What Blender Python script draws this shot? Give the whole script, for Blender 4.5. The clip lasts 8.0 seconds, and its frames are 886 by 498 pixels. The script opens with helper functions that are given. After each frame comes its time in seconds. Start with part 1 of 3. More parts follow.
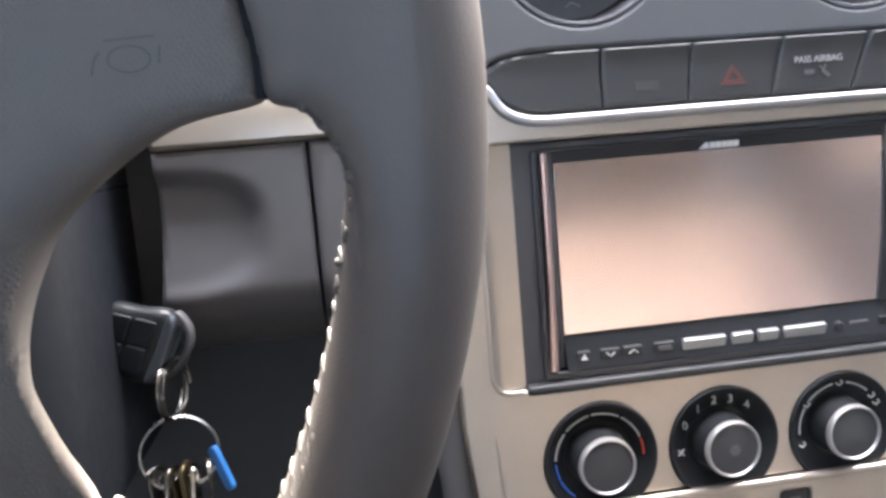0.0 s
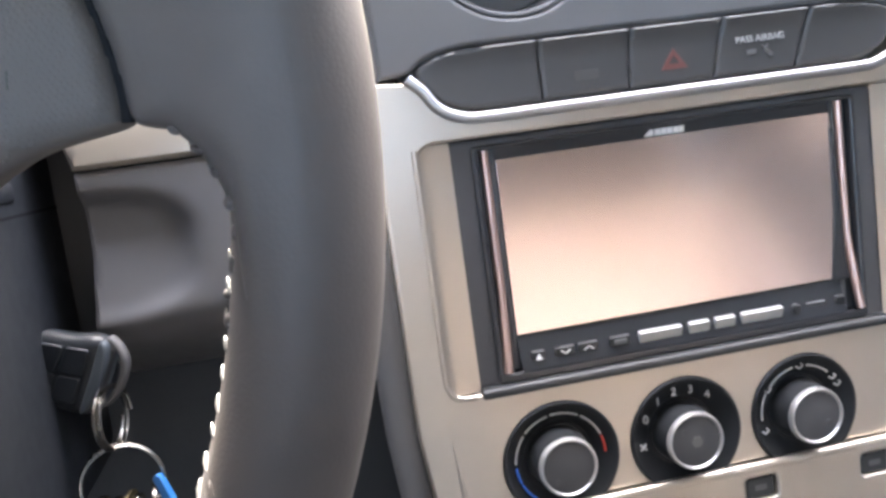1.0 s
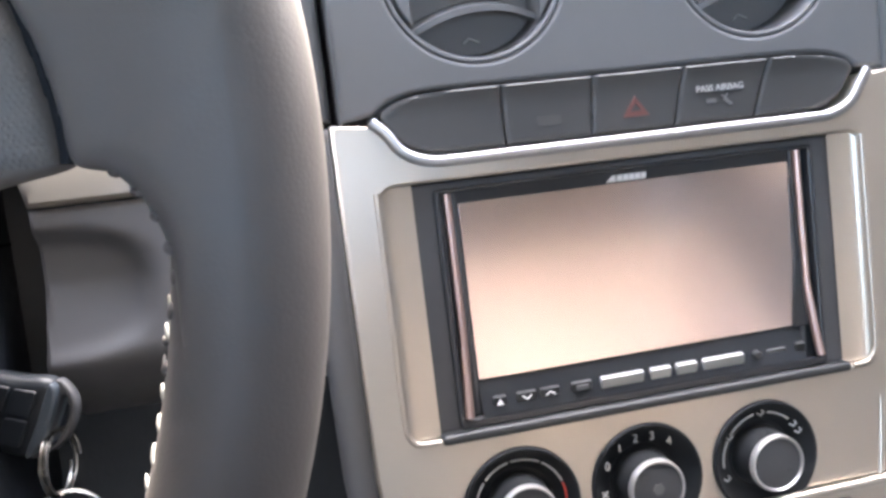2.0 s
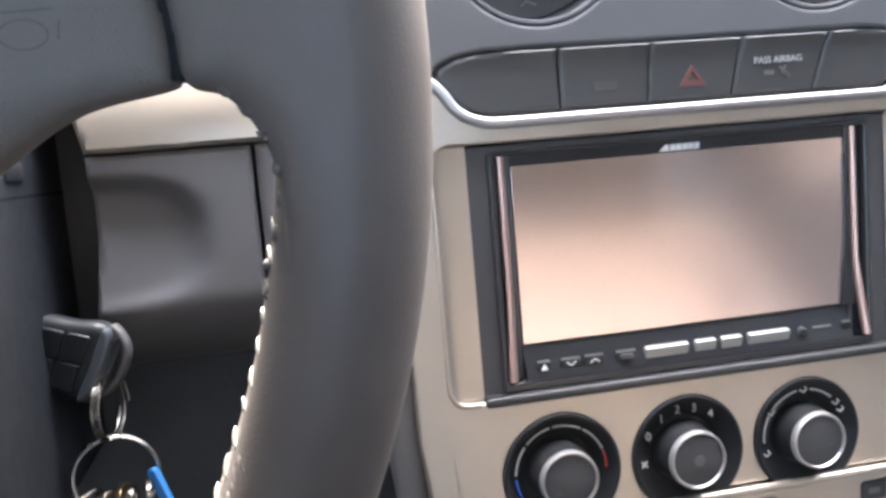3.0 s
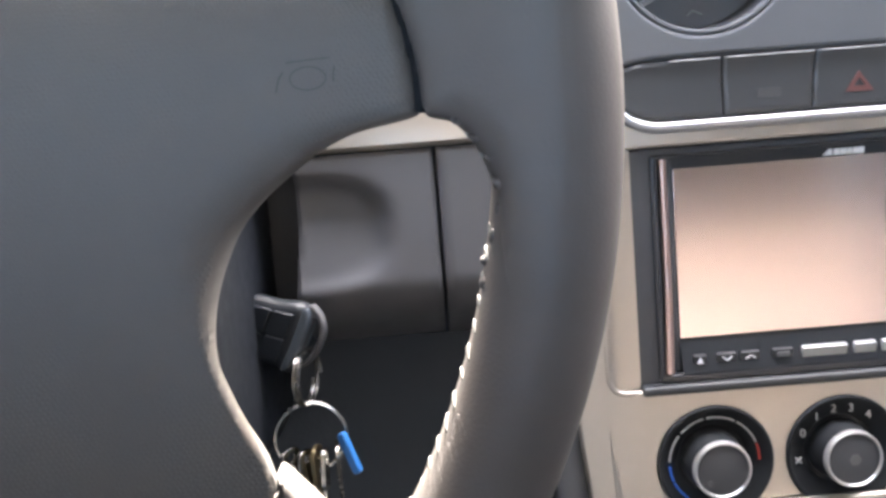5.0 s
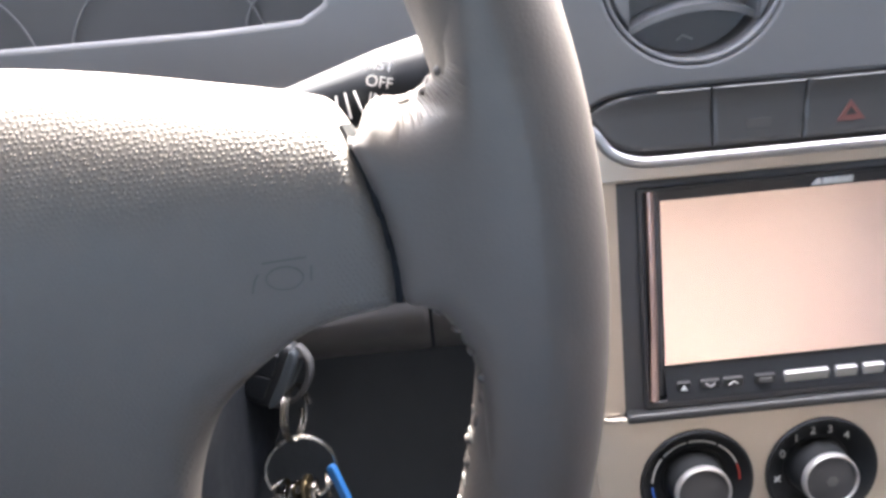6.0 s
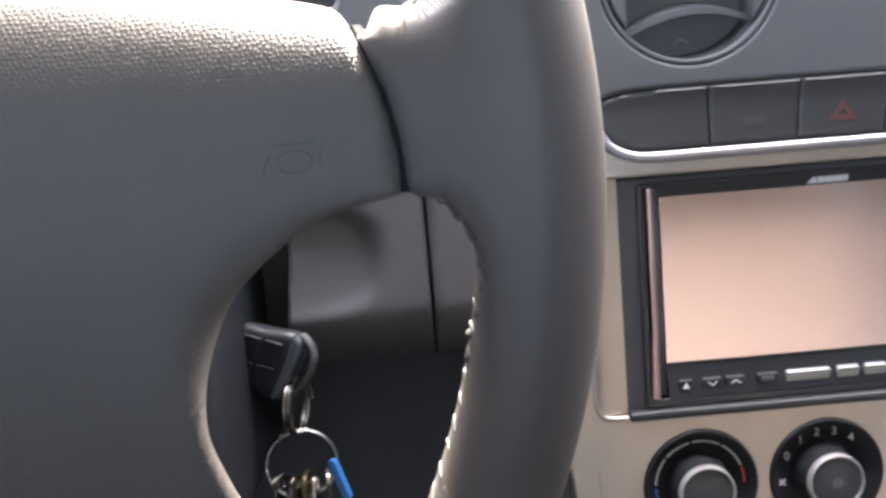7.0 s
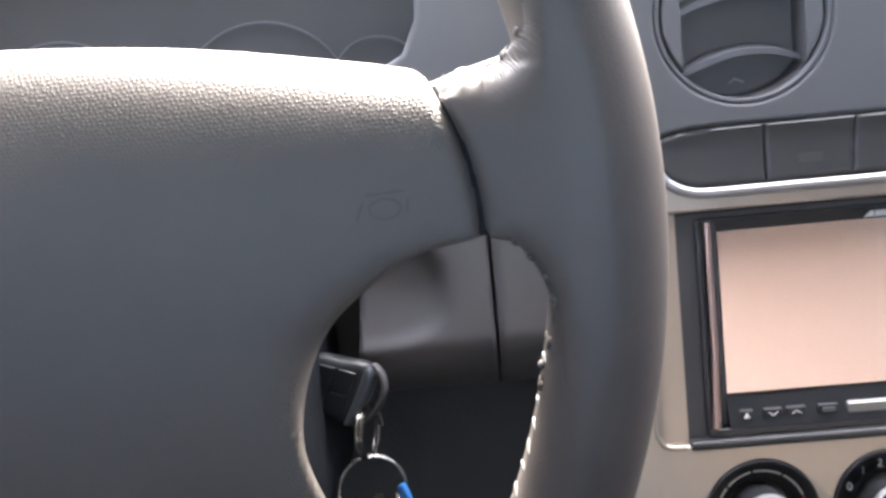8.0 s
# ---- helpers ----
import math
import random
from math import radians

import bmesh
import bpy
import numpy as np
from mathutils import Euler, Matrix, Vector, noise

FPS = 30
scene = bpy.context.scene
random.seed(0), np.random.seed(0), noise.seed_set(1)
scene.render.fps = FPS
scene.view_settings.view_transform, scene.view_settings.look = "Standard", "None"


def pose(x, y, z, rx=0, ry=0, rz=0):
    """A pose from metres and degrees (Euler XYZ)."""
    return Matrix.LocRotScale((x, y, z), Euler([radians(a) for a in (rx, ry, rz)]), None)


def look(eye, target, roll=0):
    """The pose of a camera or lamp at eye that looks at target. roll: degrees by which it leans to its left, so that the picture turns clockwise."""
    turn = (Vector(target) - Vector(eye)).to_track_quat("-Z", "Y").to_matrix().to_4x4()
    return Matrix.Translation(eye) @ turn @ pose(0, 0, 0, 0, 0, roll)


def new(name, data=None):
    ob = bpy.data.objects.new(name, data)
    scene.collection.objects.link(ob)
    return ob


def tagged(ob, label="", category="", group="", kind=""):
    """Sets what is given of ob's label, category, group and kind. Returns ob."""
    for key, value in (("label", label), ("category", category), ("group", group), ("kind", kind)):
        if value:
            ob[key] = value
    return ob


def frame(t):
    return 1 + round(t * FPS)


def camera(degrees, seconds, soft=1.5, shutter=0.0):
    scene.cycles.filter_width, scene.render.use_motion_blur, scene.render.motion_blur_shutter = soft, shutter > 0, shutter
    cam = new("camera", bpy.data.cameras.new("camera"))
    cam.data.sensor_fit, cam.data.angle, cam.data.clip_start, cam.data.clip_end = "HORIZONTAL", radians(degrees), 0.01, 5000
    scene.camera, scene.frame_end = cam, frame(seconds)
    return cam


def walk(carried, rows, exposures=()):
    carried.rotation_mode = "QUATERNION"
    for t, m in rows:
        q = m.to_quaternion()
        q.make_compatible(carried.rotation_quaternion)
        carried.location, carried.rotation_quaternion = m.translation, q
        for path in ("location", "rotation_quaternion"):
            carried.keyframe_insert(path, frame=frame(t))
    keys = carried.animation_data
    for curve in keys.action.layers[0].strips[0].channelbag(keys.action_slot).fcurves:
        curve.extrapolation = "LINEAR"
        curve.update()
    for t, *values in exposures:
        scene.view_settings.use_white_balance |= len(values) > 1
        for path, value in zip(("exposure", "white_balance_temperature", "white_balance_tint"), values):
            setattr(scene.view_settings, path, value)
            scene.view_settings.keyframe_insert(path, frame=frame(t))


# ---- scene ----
# The console frame: x to the passenger side, y into the dashboard, z up along the face of the centre stack.
CON = pose(0, 0, 0.62, -18, 0, 0)
WHEEL = CON @ pose(-0.3522, -0.2036, 0.0232, 0, -0.4, 0)

cam = camera(55.3, 8.0, soft=3.1)
# seconds, place in the console frame, yaw, pitch and lean in degrees
PATH = [
    (0.0, -0.1846, -0.3687, 0.0092, -7.93, -7.24, 4.70),
    (0.5, -0.1765, -0.3643, 0.0115, -8.43, -7.86, 6.13),
    (1.0, -0.1682, -0.3590, 0.0113, -9.44, -7.95, 7.80),
    (1.5, -0.1674, -0.3638, 0.0128, -10.74, -5.61, 7.54),
    (1.7, -0.1611, -0.3594, 0.0137, -11.50, -5.52, 7.14),
    (3.0, -0.1791, -0.3545, 0.0047, -10.57, -6.62, 4.86),
    (3.5, -0.1807, -0.3560, 0.0052, -9.64, -7.74, 4.43),
    (4.0, -0.1741, -0.3626, 0.0118, -8.42, -6.96, 6.16),
    (4.5, -0.1852, -0.3715, 0.0088, -5.95, -6.06, 6.29),
    (4.7, -0.1925, -0.3809, 0.0088, -2.06, -6.63, 6.26),
    (5.8, -0.1949, -0.3864, 0.0146, -0.62, -6.14, 3.20),
    (5.9, -0.1906, -0.3774, 0.0456, -0.86, -10.05, 3.99),
    (6.0, -0.1879, -0.3713, 0.0672, -1.31, -12.78, 5.21),
    (6.2, -0.1868, -0.3838, 0.0416, -1.38, -8.85, 4.59),
    (6.5, -0.1901, -0.3830, 0.0302, -1.68, -7.46, 4.62),
    (7.0, -0.1912, -0.3849, 0.0303, -1.47, -7.45, 4.63),
    (7.5, -0.2012, -0.3968, 0.0280, 1.62, -7.01, 4.45),
    (7.7, -0.1998, -0.4034, 0.0347, 2.53, -6.00, 4.64),
    (8.0, -0.1964, -0.4029, 0.0350, 1.99, -5.15, 5.27),
]
walk(cam, [(t, CON @ pose(x, y, z, 90 + p, 0, yaw) @ pose(0, 0, 0, 0, 0, -lean)) for t, x, y, z, yaw, p, lean in PATH],
     exposures=[(0.0, 5.33, 6400, 9.5), (1.0, 5.5, 6400, 9.5), (1.7, 5.53, 6400, 9.5), (3.0, 5.43, 6400, 9.5), (3.5, 5.38, 6400, 9.5), (4.0, 5.44, 6400, 9.3), (4.7, 5.4, 6400, 9), (5.8, 5.75, 6400, 10), (6.0, 5.25, 6400, 10.5), (6.2, 5.25, 6300, 10), (6.5, 5.1, 6300, 10.5), (7.0, 4.95, 6430, 11.5), (7.5, 5.0, 6500, 12), (8.0, 5.08, 6330, 11)])

# ---- world and light ----
SUN_EL, SUN_AZ = 45.5, 12.0  # elevation, and the turn from straight ahead towards the passenger side
world = bpy.data.worlds.new("sky")
scene.world = world
world.use_nodes = True
wn = world.node_tree
sky = wn.nodes.new("ShaderNodeTexSky")
sky.sky_type, sky.sun_disc = "NISHITA", False
sky.sun_elevation, sky.sun_rotation = radians(SUN_EL), radians(SUN_AZ)
sky.dust_density, sky.ozone_density = 8.0, 0.4
wn.links.new(sky.outputs["Color"], wn.nodes["Background"].inputs["Color"])
wn.nodes["Background"].inputs["Strength"].default_value = 0.15
sun_data = bpy.data.lights.new("sun", "SUN")
sun_data.energy, sun_data.angle, sun_data.color = 2.1, radians(0.55), (1.0, 0.965, 0.9)
sun = new("sun", sun_data)
toward = Vector((math.sin(radians(SUN_AZ)) * math.cos(radians(SUN_EL)), math.cos(radians(SUN_AZ)) * math.cos(radians(SUN_EL)), math.sin(radians(SUN_EL))))
sun.matrix_world = look(toward * 20, (0, 0, 0))


# ---- materials ----
def material(name, color, rough=0.5, metal=0.0, grain=0.0, grain_size=0.001, cells=False, mottle=0.12, mottle_size=0.03, spec=0.5, coat=0.0, rough_var=0.08, relief=0.16):
    m = bpy.data.materials.new(name)
    m.use_nodes = True
    nt = m.node_tree
    b = nt.nodes["Principled BSDF"]
    b.inputs["Metallic"].default_value = metal
    b.inputs["Specular IOR Level"].default_value = spec
    b.inputs["Coat Weight"].default_value = coat
    b.inputs["Coat Roughness"].default_value = 0.08
    co = nt.nodes.new("ShaderNodeTexCoord")

    def tex(kind, size):
        n = nt.nodes.new(kind)
        n.inputs["Scale"].default_value = 1.0 / size
        nt.links.new(co.outputs["Object"], n.inputs["Vector"])
        return n

    big = tex("ShaderNodeTexNoise", mottle_size)
    big.inputs["Detail"].default_value = 5
    ramp = nt.nodes.new("ShaderNodeMix")
    ramp.data_type = "RGBA"
    lo = [c * (1 - mottle) for c in color]
    hi = [min(1, c * (1 + mottle)) for c in color]
    ramp.inputs[6].default_value, ramp.inputs[7].default_value = (*lo, 1), (*hi, 1)
    nt.links.new(big.outputs["Fac"], ramp.inputs[0])
    nt.links.new(ramp.outputs[2], b.inputs["Base Color"])
    mr = nt.nodes.new("ShaderNodeMapRange")
    mr.inputs["To Min"].default_value, mr.inputs["To Max"].default_value = max(0.02, rough - rough_var), min(1, rough + rough_var)
    mid = tex("ShaderNodeTexNoise", mottle_size * 0.2)
    nt.links.new(mid.outputs["Fac"], mr.inputs["Value"])
    nt.links.new(mr.outputs[0], b.inputs["Roughness"])
    if grain:
        g = tex("ShaderNodeTexVoronoi" if cells else "ShaderNodeTexNoise", grain_size)
        if cells:
            g.inputs["Randomness"].default_value = 0.8
        bump = nt.nodes.new("ShaderNodeBump")
        bump.inputs["Distance"].default_value = grain_size * relief
        bump.inputs["Strength"].default_value = grain
        bump.invert = cells
        nt.links.new(g.outputs["Distance" if cells else "Fac"], bump.inputs["Height"])
        nt.links.new(bump.outputs[0], b.inputs["Normal"])
    return m


PAD = material("grained_airbag_vinyl", (0.100, 0.094, 0.0895), 0.5, spec=0.2, grain=0.12, grain_size=0.0005, mottle=0.06)
LEATHER = material("black_leather", (0.08, 0.0725, 0.069), 0.5, spec=0.27, grain=0.24, grain_size=0.0010, cells=True, mottle=0.12)
DASH = material("dark_grey_dash_plastic", (0.085, 0.087, 0.09), 0.5, grain=0.2, grain_size=0.0007, mottle=0.05)
LOWER = material("grey_lower_dash_plastic", (0.085, 0.083, 0.085), 0.5, grain=0.2, grain_size=0.0007, mottle=0.05)
SHROUD = material("black_column_plastic", (0.014, 0.0165, 0.0205), 0.6, spec=0.2, grain=0.25, grain_size=0.0008, mottle=0.1)
SILVER = material("satin_silver_paint", (0.5, 0.455, 0.39), 0.36, metal=0.82, mottle=0.02, rough_var=0.02)
STEEL = material("key_ring_steel", (0.45, 0.43, 0.39), 0.25, metal=1.0, mottle=0.1)
BRASS = material("worn_brass", (0.33, 0.26, 0.15), 0.35, metal=1.0, mottle=0.2)
GLOSS = material("gloss_black_plastic", (0.024, 0.026, 0.029), 0.27, mottle=0.04, rough_var=0.0)
SATIN = material("satin_black_dial", (0.018, 0.019, 0.02), 0.45, mottle=0.1, spec=0.2)
AIRPRINT = material("off_white_button_print", (0.36, 0.36, 0.35), 0.5, mottle=0.1)
DIALPRINT = material("off_white_dial_print", (0.4, 0.4, 0.385), 0.5, mottle=0.1)
MATTE = material("matt_black_plastic", (0.055, 0.055, 0.057), 0.55, grain=0.15, grain_size=0.0006)
BUTTON = material("soft_black_button", (0.03, 0.031, 0.031), 0.45, mottle=0.05)
COPPER = material("satin_rose_strip", (0.6, 0.44, 0.385), 0.42, metal=1.0, mottle=0.03)
KEYCAP = material("silver_keycap", (0.5, 0.5, 0.48), 0.35, metal=0.6, mottle=0.05)
# near-mirror screen; the rosy tint of what it mirrors is in the base colour
SCREEN = material("rosy_screen_mirror", (0.79, 0.66, 0.615), 0.16, metal=0.88, mottle=0.01, rough_var=0.0)
PRINT = material("white_print", (0.75, 0.75, 0.73), 0.5, mottle=0.05)
GREYPRINT = material("faded_grey_print", (0.1, 0.1, 0.097), 0.5, mottle=0.2)
RED = material("red_print", (0.42, 0.045, 0.03), 0.5, mottle=0.1)
BLUE = material("blue_print", (0.03, 0.12, 0.5), 0.5, mottle=0.1)
BLUEKEY = material("blue_plastic_key_cover", (0.02, 0.12, 0.33), 0.35, mottle=0.1)
FLANK = material("mid_grey_console_plastic", (0.2, 0.195, 0.195), 0.45, grain=0.15, grain_size=0.0007, mottle=0.04)
DARKFLANK = material("dark_grey_console_plastic", (0.1, 0.1, 0.102), 0.5, grain=0.15, grain_size=0.0007, mottle=0.04)
RAIL = material("bright_satin_silver", (0.56, 0.555, 0.545), 0.36, metal=0.8, mottle=0.02)
RAILING = material("satin_silver_rail", (0.42, 0.42, 0.425), 0.34, metal=0.9, mottle=0.02, rough_var=0.02)
FAINT = material("worn_print_and_groove_shade", (0.045, 0.045, 0.043), 0.5, mottle=0.2)
DULLRED = material("dull_red_print", (0.10, 0.036, 0.03), 0.5, mottle=0.1)
THREAD = material("grey_thread", (0.15, 0.147, 0.14), 0.55, grain=0.3, grain_size=0.0004, mottle=0.15)
LINER = material("pale_grey_headliner_cloth", (0.56, 0.555, 0.55), 0.9, grain=0.3, grain_size=0.002)
TAN = material("rosy_beige_mirrored_wall", (0.445, 0.40, 0.387), 0.9, grain=0.3, grain_size=0.002)
GREYCLOTH = material("grey_trim_cloth", (0.07, 0.07, 0.072), 0.9, grain=0.3, grain_size=0.002)
CARPET = material("dark_carpet", (0.058, 0.065, 0.074), 0.95, spec=0.2, grain=0.6, grain_size=0.003)
BACK = material("matt_black_shell", (0.012, 0.013, 0.015), 0.8, spec=0.1, grain=0.2, grain_size=0.0008)
NAVY = material("navy_light_block", (0.007, 0.0095, 0.014), 0.95, spec=0.1, grain=0.4, grain_size=0.002)
PILLAR = material("mid_grey_mirrored_wall", (0.11, 0.107, 0.106), 0.9, grain=0.3, grain_size=0.002)
MAT = material("black_floor_mat", (0.016, 0.017, 0.018), 0.95, spec=0.2, grain=0.6, grain_size=0.003)
ASPHALT = material("asphalt", (0.06, 0.06, 0.058), 0.9, grain=0.5, grain_size=0.01, mottle=0.2, mottle_size=0.5)
DIAL = material("cluster_lens", (0.06, 0.06, 0.059), 0.5, spec=0.2, mottle=0.1)


# ---- shape helpers ----
def link(name, me, mat, parent=None, label="", m=None):
    ob = new(name, me)
    if mat:
        me.materials.clear()
        me.materials.append(mat)
    if parent:
        ob.parent = parent
    if m is not None:
        ob.matrix_basis = m
    if label:
        tagged(ob, label)
    return ob


def part(name, bm, mat, parent, label="", m=None, smooth=True):
    """One bmesh, or mesh, as one object under a thing."""
    me = bm
    if isinstance(bm, bmesh.types.BMesh):
        bmesh.ops.recalc_face_normals(bm, faces=bm.faces[:])
        me = bpy.data.meshes.new(name)
        bm.to_mesh(me)
        bm.free()
    if smooth:
        me.polygons.foreach_set("use_smooth", [True] * len(me.polygons))
        me.set_sharp_from_angle(angle=radians(38))
    return link(name, me, mat, parent, label, m)


def thing(name, label, category, m=None, kind="", group=""):
    ob = new(name)
    ob.empty_display_size = 0.02
    ob.matrix_basis = CON if m is None else m
    return tagged(ob, label, category, group, kind)


def rrect(x0, z0, x1, z1, r, n=6):
    out = []
    for cx, cz, a in ((x1 - r, z1 - r, 0), (x0 + r, z1 - r, 90), (x0 + r, z0 + r, 180), (x1 - r, z0 + r, 270)):
        for k in range(n + 1):
            q = radians(a + 90 * k / n)
            out.append((cx + r * math.cos(q), cz + r * math.sin(q)))
    return out


def circle(cx, cz, r, n=48):
    return [(cx + r * math.cos(2 * math.pi * k / n), cz + r * math.sin(2 * math.pi * k / n)) for k in range(n)]


def spline(pts, n=8, closed=True):
    """A Catmull-Rom line through the points."""
    p, out, c = [np.array(q, float) for q in pts], [], len(pts)
    for i in range(c if closed else c - 1):
        a, b, d, e = (p[(i + k) % c] if closed else p[min(max(i + k, 0), c - 1)] for k in (-1, 0, 1, 2))
        for k in range(n):
            t = k / n
            out.append(tuple(0.5 * (2 * b + (d - a) * t + (2 * a - 5 * b + 4 * d - e) * t * t + (3 * b - a - 3 * d + e) * t ** 3)))
    if not closed:
        out.append(tuple(p[-1]))
    return out


TURN = Matrix(((1, 0, 0, 0), (0, 0, -1, 0), (0, 1, 0, 0), (0, 0, 0, 1)))


def plate(loops, front, back, bevel=0.0008, steps=2, weld=False):
    """A flat piece between two depths, with rounded edges; further loops are holes."""
    cu = bpy.data.curves.new("plate", "CURVE")
    cu.dimensions, cu.fill_mode = "2D", "BOTH"
    for loop in loops:
        s = cu.splines.new("POLY")
        s.points.add(len(loop) - 1)
        for q, (x, z) in zip(s.points, loop):
            q.co = (x, z, 0, 1)
        s.use_cyclic_u = True
    cu.bevel_depth, cu.bevel_resolution, cu.offset = bevel, steps, -bevel
    cu.extrude = max(1e-5, (back - front) / 2 - bevel)
    ob = bpy.data.objects.new("plate", cu)
    me = bpy.data.meshes.new_from_object(ob)
    bpy.data.objects.remove(ob)
    bpy.data.curves.remove(cu)
    if weld:
        bm = bmesh.new()
        bm.from_mesh(me)
        bmesh.ops.remove_doubles(bm, verts=bm.verts[:], dist=2e-6)
        bm.to_mesh(me)
        bm.free()
    me.transform(Matrix.Translation((0, (front + back) / 2, 0)) @ TURN)
    return me


def lettering(text, size, x, z, y, lean=0.0, depth=0.0002, squash=1.0):
    cu = bpy.data.curves.new("text", "FONT")
    cu.body, cu.size, cu.extrude = text, size, depth
    cu.align_x, cu.align_y = "CENTER", "CENTER"
    ob = bpy.data.objects.new("text", cu)
    me = bpy.data.meshes.new_from_object(ob)
    bpy.data.objects.remove(ob)
    bpy.data.curves.remove(cu)
    me.transform(Matrix.Translation((x, y, z)) @ TURN @ pose(0, 0, 0, 0, 0, lean) @ Matrix.Diagonal((squash, 1, 1, 1)))
    return me


def box(x0, y0, z0, x1, y1, z1, bevel=0.0, seg=2):
    bm = bmesh.new()
    bmesh.ops.create_cube(bm, size=1.0, matrix=Matrix.LocRotScale(((x0 + x1) / 2, (y0 + y1) / 2, (z0 + z1) / 2), None, (x1 - x0, y1 - y0, z1 - z0)))
    if bevel:
        bmesh.ops.bevel(bm, geom=bm.edges[:], offset=bevel, segments=seg, affect="EDGES", profile=0.5)
    return bm


def tube(pts, r, n=10, closed=False, flat=1.0):
    """A round bar along a line; r is a number or a list of radii."""
    bm = bmesh.new()
    P = [Vector(p) for p in pts]
    c, rings, up = len(P), [], None
    for i, p in enumerate(P):
        d = (P[(i + 1) % c] - P[i - 1]) if closed else (P[min(i + 1, c - 1)] - P[max(i - 1, 0)])
        d.normalize()
        if up is None:
            up = d.orthogonal().normalized()
        up = (up - d * up.dot(d)).normalized()
        side = d.cross(up)
        rr = r[i] if isinstance(r, (list, tuple)) else r
        rings.append([bm.verts.new(p + (up * math.cos(2 * math.pi * k / n) * flat + side * math.sin(2 * math.pi * k / n)) * rr) for k in range(n)])
    for i in range(c if closed else c - 1):
        a, b = rings[i], rings[(i + 1) % c]
        for k in range(n):
            bm.faces.new((a[k], a[(k + 1) % n], b[(k + 1) % n], b[k]))
    if not closed:
        bm.faces.new(rings[0][::-1])
        bm.faces.new(rings[-1])
    return bm


def lathe(profile, cx=0.0, cz=0.0, n=56):
    """A turned piece about the y axis; profile of (radius, depth)."""
    bm = bmesh.new()
    rings = []
    for r, y in profile:
        if r < 1e-6:
            rings.append([bm.verts.new((cx, y, cz))])
        else:
            rings.append([bm.verts.new((cx + r * math.cos(2 * math.pi * k / n), y, cz + r * math.sin(2 * math.pi * k / n))) for k in range(n)])
    for a, b in zip(rings, rings[1:]):
        for k in range(n):
            if len(a) == 1:
                bm.faces.new((a[0], b[k], b[(k + 1) % n]))
            elif len(b) == 1:
                bm.faces.new((a[k], a[(k + 1) % n], b[0]))
            else:
                bm.faces.new((a[k], a[(k + 1) % n], b[(k + 1) % n], b[k]))
    return bm


def arc(cx, cz, r, a0, a1, y, n=14):
    return [(cx + r * math.cos(radians(a0 + (a1 - a0) * k / n)), y, cz + r * math.sin(radians(a0 + (a1 - a0) * k / n))) for k in range(n + 1)]


def inside_distance(U, V, loop):
    """Distance to the outline, positive inside, with the way to the nearest point of it."""
    a = np.array(loop)
    b = np.roll(a, -1, axis=0)
    P = np.stack([U.ravel(), V.ravel()], 1)
    best, near, ins = np.full(len(P), 1e9), np.zeros_like(P), np.zeros(len(P), bool)
    for p, q in zip(a, b):
        e = q - p
        t = np.clip(((P - p) @ e) / max(e @ e, 1e-18), 0, 1)
        c = p + t[:, None] * e
        d = np.hypot(*(P - c).T)
        m = d < best
        best[m], near[m] = d[m], c[m]
        if p[1] != q[1]:
            cross = ((p[1] > P[:, 1]) != (q[1] > P[:, 1])) & (P[:, 0] < (q[0] - p[0]) * (P[:, 1] - p[1]) / (q[1] - p[1]) + p[0])
            ins ^= cross
    return np.where(ins, best, -best).reshape(U.shape), near.reshape(*U.shape, 2)


def shell(loop, height, back, step=0.002):
    """A domed piece inside an outline: height(u, v, d) gives the depth of its face; its sides go back to the given depth."""
    L = np.array(loop)
    u = np.arange(L[:, 0].min() - step, L[:, 0].max() + 2 * step, step)
    v = np.arange(L[:, 1].min() - step, L[:, 1].max() + 2 * step, step)
    U, V = np.meshgrid(u, v, indexing="ij")
    D, N = inside_distance(U, V, loop)
    ins = D > step * 0.35
    cell = ins[:-1, :-1] | ins[1:, :-1] | ins[:-1, 1:] | ins[1:, 1:]
    out = ~ins
    U, V, D = np.where(out, N[..., 0], U), np.where(out, N[..., 1], V), np.where(out, 0, D)
    Y = height(U, V, D)
    bm = bmesh.new()
    vs = {}

    def vert(i, j):
        if (i, j) not in vs:
            vs[i, j] = bm.verts.new((U[i, j], Y[i, j], V[i, j]))
        return vs[i, j]

    for i, j in zip(*np.nonzero(cell)):
        bm.faces.new((vert(i, j), vert(i + 1, j), vert(i + 1, j + 1), vert(i, j + 1)))
    edge = [e for e in bm.edges if e.is_boundary]
    got = bmesh.ops.extrude_edge_only(bm, edges=edge)
    for g in got["geom"]:
        if isinstance(g, bmesh.types.BMVert):
            g.co.y = back(g.co.x, g.co.z) if callable(back) else back
    bmesh.ops.dissolve_degenerate(bm, dist=1e-6, edges=bm.edges[:])
    return bm


def round_edge(d, k):
    q = np.clip(k - d, 0, k)
    return k - np.sqrt(np.maximum(k * k - q * q, 0))


# ---- structure: mostly unseen cabin closures, cut and toned to shape light and reflections ----
def solid(name, bm, mat, label="", category="", m=None):
    ob = part(name, bm, mat, None, "", m)
    return tagged(ob, label, category, kind="structure")


